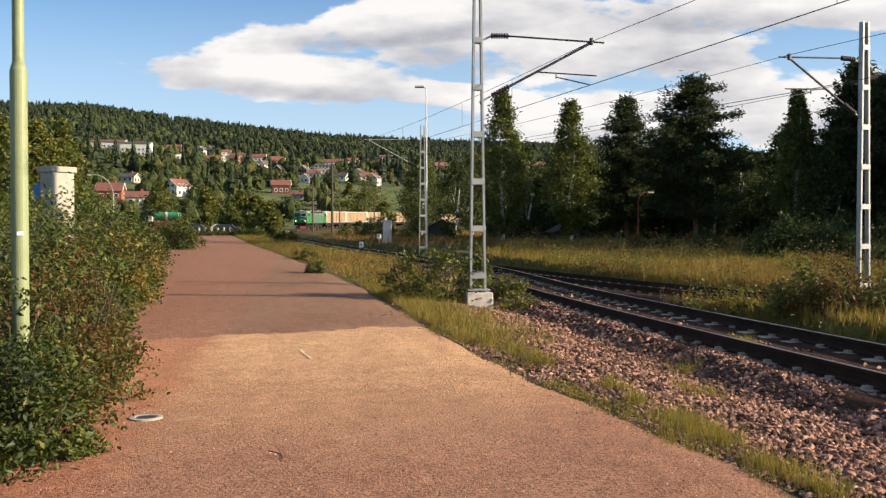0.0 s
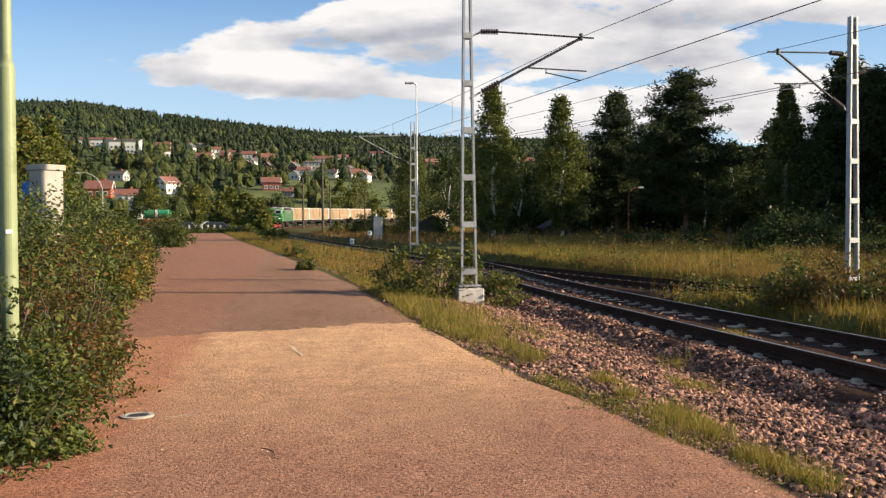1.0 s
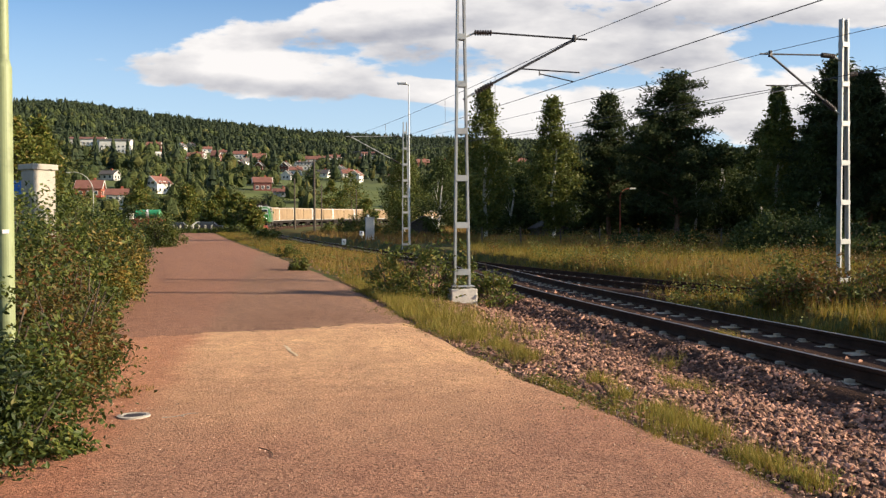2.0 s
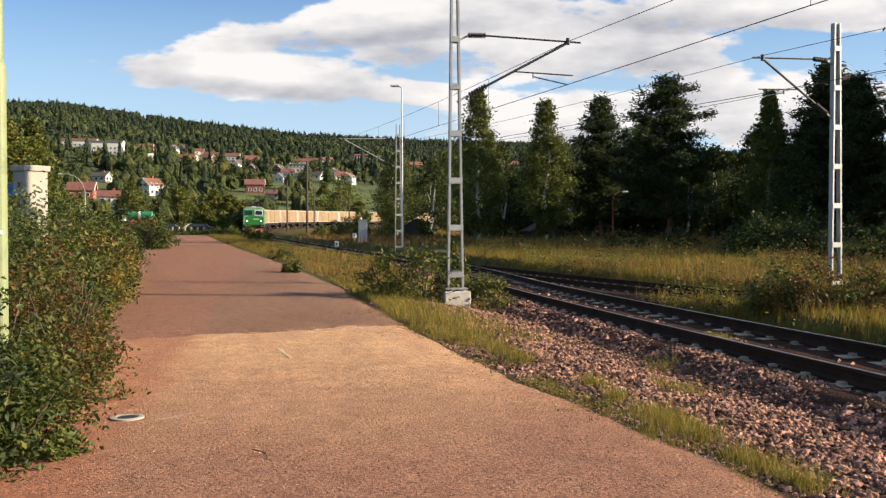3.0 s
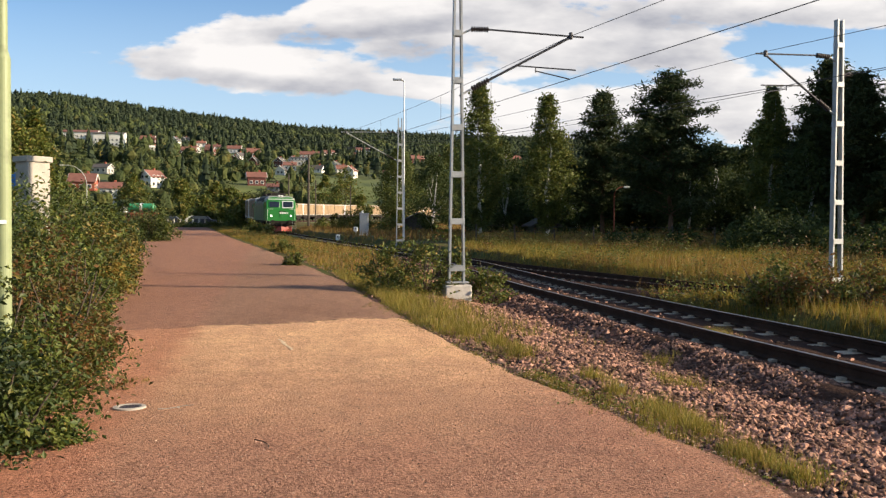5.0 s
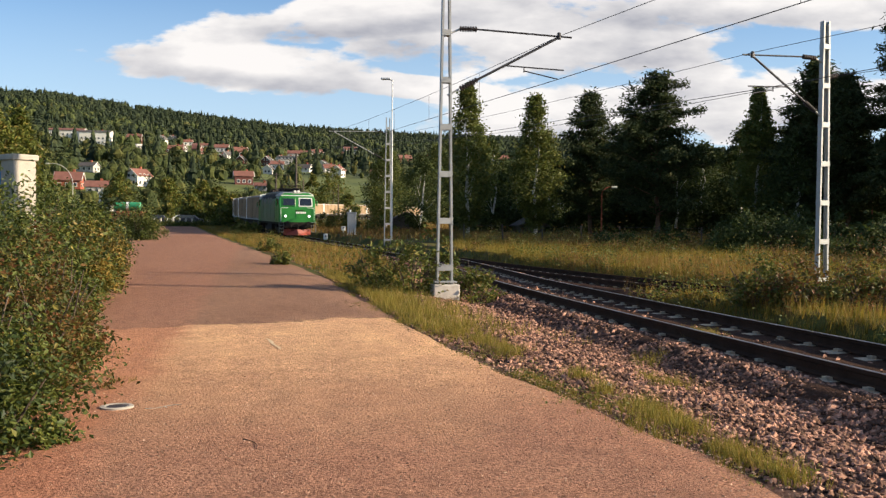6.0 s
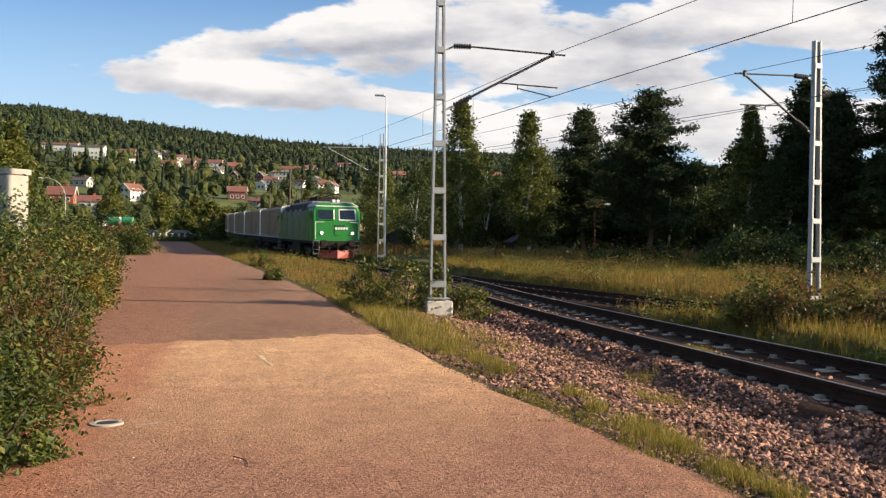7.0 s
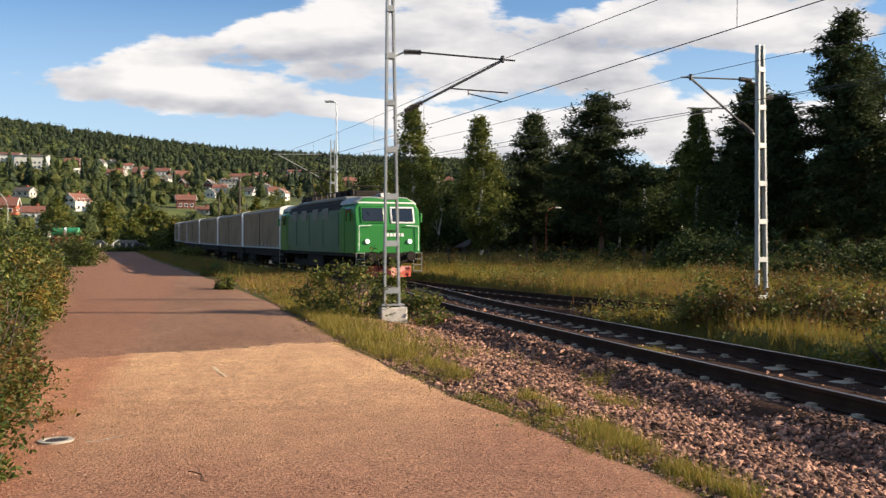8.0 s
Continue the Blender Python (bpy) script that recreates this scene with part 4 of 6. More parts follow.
lamp = empty("lamp_mast", Matrix.Translation((-1.05, 58.2, 0.5)), "slender pale lamp mast with a flat lamp head", "lamp post")
part("pole", rod((0, 0, 0), (0, 0, 10.5), 0.06, 0.035, sides=12), "lamp_head", lamp)
part("lamp_arm", rod((0, 0, 10.45), (-0.25, 0, 10.55), 0.04, sides=8), "lamp_head", lamp)
part("lamp_housing", box(0.62, 0.26, 0.14, (-0.42, 0, 10.56), 0.05), "lamp_head", lamp)

# main line wires, and those over the side track
T1, C1 = (3.33, 20.41, 5.92), (3.31, 20.41, 4.95)
T3, C3 = (-4.60, 56.3, 7.5), (-4.55, 56.3, 6.45)
T0, C0 = (20.3, -29.6, 5.9), (20.3, -29.6, 4.95)


def droppers(a, b, c, d, sag, n):
    out = []
    for k in range(1, n):
        t = k / n
        p = Vector(a).lerp(Vector(b), t) - Vector((0, 0, sag * 4 * t * (1 - t)))
        out.append((p, Vector(c).lerp(Vector(d), t)))
    return out


wire_run("messenger_wire", [T0, T1, T3], 0.0075, "thin dark messenger wire over the main track", 0.16)
wire_run("contact_wire", [C0, C1, C3], 0.009, "thin dark contact wire over the main track", 0.0, droppers(T0, T1, C0, C1, 0.16, 7) + droppers(T1, T3, C1, C3, 0.16, 6))
T4, C4 = (8.41, 22.1, 5.95), (8.45, 22.1, 5.03)
wire_run("messenger_wire", [(30.5, -28, 5.9), T4, (-1.3, 57.0, 7.35)], 0.0075, "thin dark messenger wire over the side track", 0.16)
wire_run("contact_wire", [(30.5, -28, 5.0), C4, (-3.0, 58.0, 6.4)], 0.009, "thin dark contact wire over the side track", 0.0, droppers((30.5, -28, 5.9), T4, (30.5, -28, 5.0), C4, 0.16, 7))
wire_run("return_wire", [(31.5, -20, 5.7), (10.95, 22.95, 5.55), (-1.0, 57.1, 7.0)], 0.008, "dark return wire clamped to the masts", 0.35)
wire_run("messenger_wire", [T3, (-13.0, 110, 9.2), (-21, 160, 10.2)], 0.009, "distant messenger wire along the curve", 0.1)



# ---- plants ----
rng = np.random.default_rng(5)


def turns(n, flat=0.0):
    """Random turns, as n 3 x 3 matrices. flat draws the third axis towards the sky."""
    z = rng.normal(size=(n, 3))
    z /= np.linalg.norm(z, axis=1)[:, None]
    z[:, 2] = np.abs(z[:, 2]) + flat
    z /= np.linalg.norm(z, axis=1)[:, None]
    a = rng.normal(size=(n, 3))
    x = np.cross(a, z)
    x /= np.linalg.norm(x, axis=1)[:, None]
    return np.stack([x, np.cross(z, x), z], axis=2)


LEAF = np.array([(0, -0.5, 0), (0.27, -0.05, 0.07), (0, 0.5, -0.05), (-0.27, -0.05, 0.07)])
NEEDLES = np.array([(0, -0.5, 0), (0.16, 0.0, 0.10), (0, 0.5, 0), (-0.16, 0.0, 0.10)])


def leaves(points, size, shape=LEAF, flat=0.3, spread_size=0.35):
    """One small folded leaf at each point."""
    n = len(points)
    R = turns(n, flat)
    s = size * (1 + spread_size * rng.uniform(-1, 1, n))
    v = np.einsum("nij,kj->nki", R, shape) * s[:, None, None] + np.asarray(points)[:, None, :]
    f = np.arange(n * 4).reshape(n, 4)
    return v.reshape(-1, 3), f


def stack(template_v, template_f, places, scales, yaw):
    """Copies of a template as arrays."""
    c, s = np.cos(yaw), np.sin(yaw)
    v = template_v[None] * scales[:, None, :]
    x = v[..., 0] * c[:, None] - v[..., 1] * s[:, None]
    y = v[..., 0] * s[:, None] + v[..., 1] * c[:, None]
    out = np.stack([x, y, v[..., 2]], -1) + places[:, None, :]
    k = len(template_v)
    f = (template_f[None] + (np.arange(len(places)) * k)[:, None, None]).reshape(-1, template_f.shape[1])
    return out.reshape(-1, 3), f


def limb(bm, a, b, r, r2, bends=3, wild=0.12):
    """A tapered, slightly crooked limb."""
    a, b = Vector(a), Vector(b)
    last, d = a, (b - a).length
    for k in range(1, bends + 1):
        t = k / bends
        c = a.lerp(b, t)
        if k < bends:
            c += Vector(rng.normal(size=3)) * d * wild * 0.3
        rod(last, c, r + (r2 - r) * (k - 1) / bends, r + (r2 - r) * t, sides=7, bm=bm)
        last = c
    return last


def shrub(x, y, z, radius, height, count, size, mat, label, name="shrub", stems=7, category="shrub", group="", low=0.0):
    """A bush: stems fanning out from the ground, and leaves in clumps round their upper parts."""
    bush = empty(name, Matrix.Translation((x, y, z)), label, category, group)
    for k in range(stems):
        bm = bmesh.new()
        a = rng.uniform(0, 2 * math.pi)
        r = radius * math.sqrt(rng.uniform(0.1, 0.8))
        tip = (r * math.cos(a), r * math.sin(a), height * rng.uniform(0.55, 0.98) * (1 - 0.3 * r / radius))
        limb(bm, (r * 0.15 * math.cos(a), r * 0.15 * math.sin(a), -0.05), tip, 0.018, 0.005)
        part("stem", bm, "bark", bush)
    clumps = max(10, count // 60)
    d = rng.normal(size=(clumps, 3))
    d /= np.linalg.norm(d, axis=1)[:, None]
    d[:, 2] = np.abs(d[:, 2]) * 1.0
    q = rng.uniform(0.25, 1.0, clumps) ** 0.5
    wob = 1 + 0.16 * np.sin(d[:, 0] * 5 + x) + 0.12 * np.sin(d[:, 1] * 7 + y)
    c = d * (q * wob)[:, None] * np.array([radius, radius, height * 0.92])
    drop = rng.uniform(size=clumps) < 0.4
    c[drop, 2] = rng.uniform(low, 0.6, drop.sum()) * height * 0.8
    pick = rng.integers(0, clumps, count)
    p = c[pick] + rng.normal(size=(count, 3)) * radius * np.array([0.13, 0.13, 0.11])
    p[:, 2] = np.maximum(p[:, 2], 0.02)
    v, f = leaves(p, size)
    raw("foliage", v, f, mat, bush)
    return bush


def crown_points(n, radius, base, top, shape, clumps):
    """Leaf places in clumps inside a crown whose radius follows shape(t)."""
    t = rng.uniform(0, 1, clumps)
    a = rng.uniform(0, 2 * math.pi, clumps)
    R = radius * np.array([shape(q) for q in t]) * rng.uniform(0.3, 1.0, clumps) ** 0.6
    c = np.column_stack([R * np.cos(a), R * np.sin(a), base + (top - base) * t])
    size = rng.uniform(0.55, 1.25, clumps)
    pick = rng.integers(0, clumps, n)
    taper = np.array([0.5 + 0.5 * shape(q) for q in t])
    puff = rng.normal(size=(n, 3)) * np.array([1, 1, 0.75]) * (size[pick] * taper[pick] * radius * 0.19)[:, None]
    return c[pick] + puff, c


def broadleaf(x, y, z, height, radius, count, size, label, name="birch_tree", bark="birchbark", mat="birch", bare=0.15, category="tree", peak=0.35, group="trees along the railway"):
    tree = empty(name, Matrix.Translation((x, y, z)), label, category, group)
    bm = bmesh.new()
    limb(bm, (0, 0, -0.2), (rng.normal() * 0.2, rng.normal() * 0.2, height * 0.93), 0.012 * height + 0.03, 0.015, 6, 0.05)
    shape = lambda t: max(0.08, (t / peak) ** 0.6 if t < peak else (1 - (t - peak) / (1 - peak)) ** 0.8)
    p, c = crown_points(count, radius, height * bare, height, shape, max(30, count // 55))
    for k in range(9):
        q = c[k % len(c)] * np.array([0.6, 0.6, 1.0])
        limb(bm, (0, 0, max(height * bare * 0.8, q[2] - 0.8 - 0.25 * radius)), q, 0.03, 0.008, 2)
    part("trunk", bm, bark, tree)
    v, f = leaves(p, size)
    raw("crown", v, f, mat, tree)
    return tree


def pine(x, y, z, height, radius, count, label, bare=0.28, name="pine_tree", size=0.36, peak=0.25):
    """A Scots pine: bare lower trunk, limbs in whorls, needles in flat tufts at their ends."""
    tree = empty(name, Matrix.Translation((x, y, z)), label, "tree", "trees along the railway")
    bm = bmesh.new()
    limb(bm, (0, 0, -0.2), (0.1, 0.1, height * 0.97), 0.014 * height + 0.04, 0.02, 6, 0.03)
    pts, per = [], 52
    boughs = max(30, count // 330)
    for k in range(boughs):
        t = ((k + rng.uniform(0, 1)) / boughs) ** 0.9
        wide = (0.55 + 0.45 * t / peak) if t < peak else max(0.04, 1 - (t - peak) / (1 - peak)) ** 0.68
        a = k * 2.4 + rng.uniform(-0.5, 0.5)
        r = radius * wide * rng.uniform(0.5, 1.38)
        zc = height * (bare + (1 - bare) * t)
        rise = rng.uniform(-0.12, 0.42) * r
        tip = np.array([r * math.cos(a), r * math.sin(a), zc + rise])
        limb(bm, (0, 0, zc - 0.1 * r), tip, 0.05, 0.012, 2)
        for q in np.linspace(0.30, 1.0, max(3, int(2 + 2.4 * r))):
            c = np.array([tip[0] * q, tip[1] * q, zc + rise * q]) + rng.normal(size=3) * 0.14
            pts.append(c + rng.normal(size=(per, 3)) * np.array([0.30, 0.30, 0.17]) * rng.uniform(0.75, 1.3))
    pts.append(np.array([0, 0, height * 0.985]) + rng.normal(size=(60, 3)) * np.array([0.2, 0.2, 0.3]))
    part("trunk", bm, "pinebark", tree)
    v, f = leaves(np.vstack(pts), size, NEEDLES, 0.5)
    raw("crown", v, f, "pine", tree)
    return tree


def grass_field(name, points, height, width, blades, mat, label, lean=0.35):
    """Tufts of grass: thin upright blades, each one triangle."""
    n = len(points)
    p = np.repeat(points, blades, axis=0)
    m = len(p)
    p = p + np.column_stack([rng.normal(size=(m, 2)) * 0.07 * (height / 0.4), np.zeros(m)])
    h = height * rng.uniform(0.45, 1.15, m) * np.repeat(rng.uniform(0.6, 1.25, n), blades)
    a = rng.uniform(0, 2 * math.pi, m)
    side = np.column_stack([np.cos(a), np.sin(a), np.zeros(m)]) * width / 2
    tip = p + np.column_stack([rng.normal(size=(m, 2)) * lean * h[:, None] * 0.6, h])
    base = p - np.array([0, 0, 0.03])
    v = np.stack([base - side, base + side, tip], 1).reshape(-1, 3)
    return tagged(raw(name, v, np.arange(m * 3).reshape(m, 3), mat), label, "grass", kind="stuff")


def scatter(n, x0, x1, y0, y1, keep):
    p = np.column_stack([rng.uniform(x0, x1, n), rng.uniform(y0, y1, n)])
    return p[keep(p[:, 0], p[:, 1])]


def on_ground(p, z_of=ground_z):
    return np.column_stack([p, z_of(p[:, 0], p[:, 1])])


# the hedge along the path
HEDGE = [(-2.85, 4.6), (-2.66, 6.6), (-2.95, 7.9), (-3.28, 9.0), (-4.62, 12.8), (-5.85, 18), (-7.25, 23), (-9.35, 29), (-13.0, 40), (-16.8, 52)]
foot = curve_through(HEDGE, 0.1)
s = 0.4
while s < len(foot) * 0.1 - 1:
    x, y = foot[int(s * 10)]
    far = y > 14
    for row in range(2):
        R = (0.62 if row == 0 else 0.95) * (1 + 0.02 * y)
        h = (1.4 if row == 0 else 2.2) * rng.uniform(0.88, 1.12) + 0.012 * min(y, 25)
        cx = x - R * 0.9 - row * 1.0
        red = row == 0 and 5.5 < y < 12.5 and rng.uniform() < 0.5
        gold = row == 0 and not red and y > 17 and rng.uniform() < 0.6
        n = int((3600 if row == 0 else 3800) * (1.8 if y < 12 else 1.1 if y < 20 else 0.8))
        shrub(cx, y + rng.normal() * 0.2, float(ground_z(cx, y)), R, h, n, 0.052 if y < 9 else 0.064 if y < 14 else 0.09 if y < 26 else 0.14, "hedge_red" if red else "hedge_gold" if gold else "hedge_dark" if rng.uniform() < 0.18 else "hedge",
              "dense green hedge shrub with reddish young leaves" if red else "hedge shrub with leaves turning yellow" if gold else "dense leafy green shrub in a wild hedge beside the path", "hedge_shrub", 8, group="hedge along the path")
    s += 0.95 if y < 14 else 1.5 if y < 26 else 2.6
for x, y, R, h in ((-16.2, 56, 1.3, 2.6), (-17.8, 60, 1.6, 2.9), (-5.6, 7.2, 1.3, 2.2), (-5.3, 5.2, 1.4, 2.1), (-6.6, 10, 1.5, 2.35), (-8.5, 14, 1.7, 2.5), (-10.8, 20, 1.9, 2.7), (-14, 28, 2.3, 2.9), (-4.2, 3.0, 1.2, 1.9), (-19, 42, 3.0, 3.2), (-12.45, 38.0, 0.9, 2.35), (-13.1, 39.4, 1.0, 2.5), (-3.25, 5.7, 0.5, 0.85), (-2.95, 6.3, 0.42, 0.7), (-3.6, 5.3, 0.6, 1.0)):
    shrub(x, y, float(ground_z(x, y)), R, h, 3800, 0.055 if R < 0.8 else 0.085 if y < 14 else 0.14, "hedge_dark" if 37 < y < 40 else "hedge", "tall leafy green shrub behind the hedge", "hedge_shrub", 8, group="hedge along the path")

for x, y, R, h in ((-8.1, 105, 1.7, 3.0), (-9.9, 111, 1.2, 1.9), (-6.0, 100, 1.5, 2.2), (-12.5, 118, 1.2, 1.4), (-17.0, 92, 0.9, 1.3), (-13.6, 79, 1.0, 1.2), (-3.0, 90, 1.6, 2.0)):
    shrub(x, y, float(ground_z(x, y)), R, h, 1500, 0.22, "weeds", "leafy green bush beside the railway curve", "bush", 6)

# bushes and weeds by the masts
for x, y, R, h, lab in ((0.0, 20.2, 0.95, 1.35, "leafy willow bush at the mast's foot"), (-0.75, 20.8, 0.85, 1.25, "leafy willow bush at the mast's foot"), (1.55, 20.6, 0.7, 1.2, "green shoots round the mast's foot"),
                        (0.75, 21.3, 0.6, 1.2, "leafy willow bush at the mast's foot"), (-4.2, 30.0, 0.38, 0.6, "small green bush at the edge of the path"), (-6.3, 42, 0.6, 0.75, "small green bush at the edge of the path")):
    shrub(x, y, float(verge_z(x, y)) if y < 28 else float(ground_z(x, y)), R, h, 1500, 0.095, "weeds", lab, "bush", 12)
for k in range(9):
    x, y = 6.9 + 0.46 * k + rng.normal() * 0.2, 17.7 + rng.normal() * 0.5 - 0.05 * k
    shrub(x, y, float(ground_z(x, y)), 0.85, rng.uniform(0.95, 1.35), 1700, 0.09, "hedge_red" if k % 3 else "weeds", "tall rank weeds turning brown beside the mast", "weed_clump", 9, "weeds", "weeds beside the side track")
for x, y, h in ((6.9, 13.2, 0.6), (7.5, 12.2, 0.85), (8.4, 12.4, 0.95), (7.9, 11.2, 0.8), (6.5, 15.0, 0.45), (9.6, 13.5, 0.6), (9.9, 15.8, 0.9), (11.5, 15.2, 0.9)):
    shrub(x, y, float(ground_z(x, y)), 0.55, h, 800, 0.07, "weeds", "green weeds between the tracks", "weed_clump", 7, "weeds", "weeds beside the side track")
# its darker leaves stand in for the shade of trees on its right
shrub(16.4, 42, float(ground_z(16.4, 42)), 2.2, 2.3, 6000, 0.16, "shade_leaf", "rounded bush in the meadow, its green darkened for shade", "bush", 9)

# trees beyond the meadow
FRONT_TREES = [("b", 4.6, 70, 11.6, 2.2), ("b", 10.4, 74, 11.4, 2.3), ("p", 15.4, 76, 11.9, 2.8), ("p", 18.3, 66, 11.9, 4.1), ("b", 23.4, 60, 10.2, 1.55),
    ("p", 27.4, 56, 10.4, 2.5), ("p", 29.6, 51, 10.5, 2.4), ("p", 33.0, 46, 11.0, 2.8), ("p", 37.5, 41, 11.5, 3.0), ("b", 24.6, 57, 6.8, 2.2),
    ("p", 26.4, 58, 11.7, 2.9), ("p", 30.6, 54, 15.3, 3.1), ("p", 36.8, 62, 14.6, 3.3), ("p", 30.5, 66, 12.0, 3.2), ("b", 7.4, 80, 8.2, 2.2),
    ("b", 21.5, 72, 7.6, 2.4), ("b", 26.0, 70, 8.5, 2.4)]
# the last five stand out of view, added to cast shade on the meadow
REAR_TREES = [("b", 13.4, 86, 8.0, 2.6), ("p", 19.8, 80, 10.0, 2.9), ("b", 1.2, 92, 8.0, 2.8), ("b", -2.4, 104, 9.2, 3.0), ("b", 3.6, 110, 10.0, 3.2),
    ("b", 25.4, 78, 7.8, 3.0), ("b", 10.6, 88, 6.8, 2.6), ("b", 29.0, 74, 8.2, 3.0), ("b", 17.0, 88, 7.0, 3.0), ("p", 42.5, 64, 13.2, 3.4),
    ("b", 40, 56, 9.0, 3.0), ("b", 34, 72, 9.0, 3.2), ("p", 41, 46, 13.5, 3.3), ("p", 47, 38, 14.0, 3.4), ("b", 44, 42, 10.0, 3.0),
    ("p", 52, 30, 13.0, 3.3), ("b", 49, 33, 9.0, 3.0)]
for kind, x, y, h, r in FRONT_TREES + REAR_TREES:
    z = float(ground_z(x, y))
    if kind == "p":
        pine(x, y, z, h, r, 23000, "dark pine with a bare lower trunk at the meadow's edge", bare=0.14, peak=0.3)
    else:
        # birches up to 9 m, and from x = 24 on, take the shade-darkened leaves
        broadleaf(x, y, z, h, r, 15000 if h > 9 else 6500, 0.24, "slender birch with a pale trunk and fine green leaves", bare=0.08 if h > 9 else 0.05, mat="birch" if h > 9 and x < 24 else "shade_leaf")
# undergrowth: the shade below the trees is put into the leaf colour
for k in range(22):
    x = 5.5 + 1.75 * k
    y = 84 - 0.45 * k + rng.normal() * 2.0
    shrub(x, y, float(ground_z(x, y)), 1.9, rng.uniform(2.2, 4.6) + (2.2 if k > 9 else 0), 1700, 0.36, "shade_leaf", "undergrowth below the trees, leaves darkened for shade", "undergrowth_bush", 6, group="undergrowth below the trees", low=0.1)
# back row, its gloom painted in with the same darkened leaves
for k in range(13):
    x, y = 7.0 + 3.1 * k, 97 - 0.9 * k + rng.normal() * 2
    broadleaf(x, y, float(ground_z(x, y)), rng.uniform(6.5, 8.8), 2.8, 3000, 0.42, "broadleaved tree behind the pines, leaves darkened for shade", "broadleaf_tree", "bark", "shade_leaf", 0.03, group="trees behind the pines")
# bushes whose dark leaf colour paints the shade along the wood
for x, y, R, h in ((17.6, 46.5, 1.5, 1.9), (19.2, 45.0, 1.6, 2.2), (20.6, 43.0, 1.5, 2.0), (19.6, 40.2, 1.2, 1.4), (21.8, 41.0, 1.6, 2.2), (22.8, 38.6, 1.5, 2.0), (21.2, 37.2, 1.1, 1.2),
                   (24.4, 37.0, 1.6, 2.3), (25.6, 34.6, 1.6, 2.2), (23.6, 34.0, 1.1, 1.3), (27.4, 33.0, 1.7, 2.4), (18.2, 33.5, 1.3, 1.5), (19.8, 32.0, 1.3, 1.7), (17.0, 35.6, 1.2, 1.3), (20.8, 30.0, 1.4, 1.8), (14.4, 49.5, 1.2, 1.0), (12.2, 51.5, 1.3, 0.9), (18.4, 41.6, 0.9, 1.0)):
    shrub(x, y, float(ground_z(x, y)), R, h, 1800, 0.20, "shade_leaf", "leafy bush at the wood's edge, leaves darkened for shade", "bush", 7, group="bushes at the wood's edge", low=0.05)
# trees on the far side of the path and along the curve
for x, y, h, r in ((-47, 105, 13, 4.6), (-55, 112, 14.5, 5.2), (-62, 118, 13, 5.0), (-47.5, 113, 14.0, 3.6), (-51, 121, 15.0, 4.2), (-52, 95, 10.5, 4.0), (-68, 108, 15, 5.0), (-30.0, 152, 4.8, 2.4), (-33.0, 160, 6, 2.8), (-36.5, 155, 4.6, 2.2), (-27, 142, 5.0, 2.0),
                   (-20.5, 250, 14, 5.2), (-27, 262, 12, 4.5), (-15, 232, 7, 3), (-75, 125, 12, 5), (-60, 90, 9, 4), (-42, 190, 8, 3.5), (-52, 200, 9, 4), (-64, 205, 10, 4.2)):
    broadleaf(x, y, float(ground_z(x, y)), h, r, 3600, 0.62 if y > 90 else 0.4, "leafy green tree beyond the path", "broadleaf_tree", "bark", "weeds", 0.05, group="trees beyond the path")
for k in range(12):
    x, y = -31.5 + 1.5 * k * 0.5 + rng.normal() * 0.3, 117 + rng.normal() * 0.8
    shrub(x, y, float(ground_z(x, y)), 1.2, 1.1, 500, 0.2, "hedge", "low green hedge at the path's end", "hedge_shrub", 5, group="hedge at the path's end")



# ---- grass, stones ----
edge_r = lambda y: np.interp(y, EDGE_Y, EDGE_R)
line_x = lambda y: np.interp(y, TRACK[:260, 1], TRACK[:260, 0])
clear = lambda x, y: (track_gap(x, y) > 1.9) & (track_gap(x, y, SIDING) > 1.2)
p = scatter(60000, 2, 46, 14, 84, lambda x, y: clear(x, y) & (x > line_x(y) + 2.2) & (np.abs(x) < 0.62 * y + 2))
grass_field("meadow_grass", on_ground(p[:24000]), 0.34, 0.024, 5, "grass", "tall yellowing meadow grass beyond the tracks")
p = scatter(26000, 2, 44, 18, 70, lambda x, y: clear(x, y) & (x > line_x(y) + 3.0) & (np.abs(x) < 0.6 * y) & (np.sin(x * 0.35 + y * 0.2) + np.sin(y * 0.31 - x * 0.17) > 0.2))
grass_field("dry_meadow_grass", on_ground(p[:11000]), 0.46, 0.022, 5, "drygrass", "tall dry brown grass and seed heads in the meadow")
p = scatter(40000, -32, 3, 20, 116, lambda x, y: (x > edge_r(y) + 0.1) & (x < line_x(y) - 1.9))
grass_field("bank_grass", on_ground(p[:13000]), 0.21, 0.022, 7, "grass", "yellow-green grass between path and railway")
p = scatter(26000, -26, 2, 22, 110, lambda x, y: (x > edge_r(y) + 0.5) & (x < line_x(y) - 1.7))
grass_field("dry_bank_grass", on_ground(p[:6500]), 0.29, 0.018, 5, "drygrass", "dry brown grass between path and railway")
p = scatter(30000, -40, 30, 60, 180, lambda x, y: (x > line_x(y) + 2) & (track_gap(x, y) > 2.0))
grass_field("far_grass", on_ground(p[:9000]), 0.5, 0.06, 5, "drygrass", "rough grass beside the distant curve")
p = scatter(9000, 6, 30, 6, 30, lambda x, y: (track_gap(x, y) > 2.2) & (track_gap(x, y, SIDING) > 0.9) & (x > line_x(y)))
grass_field("siding_grass", on_ground(p[:5200]), 0.24, 0.014, 9, "grass", "grass growing over the side track's edge")


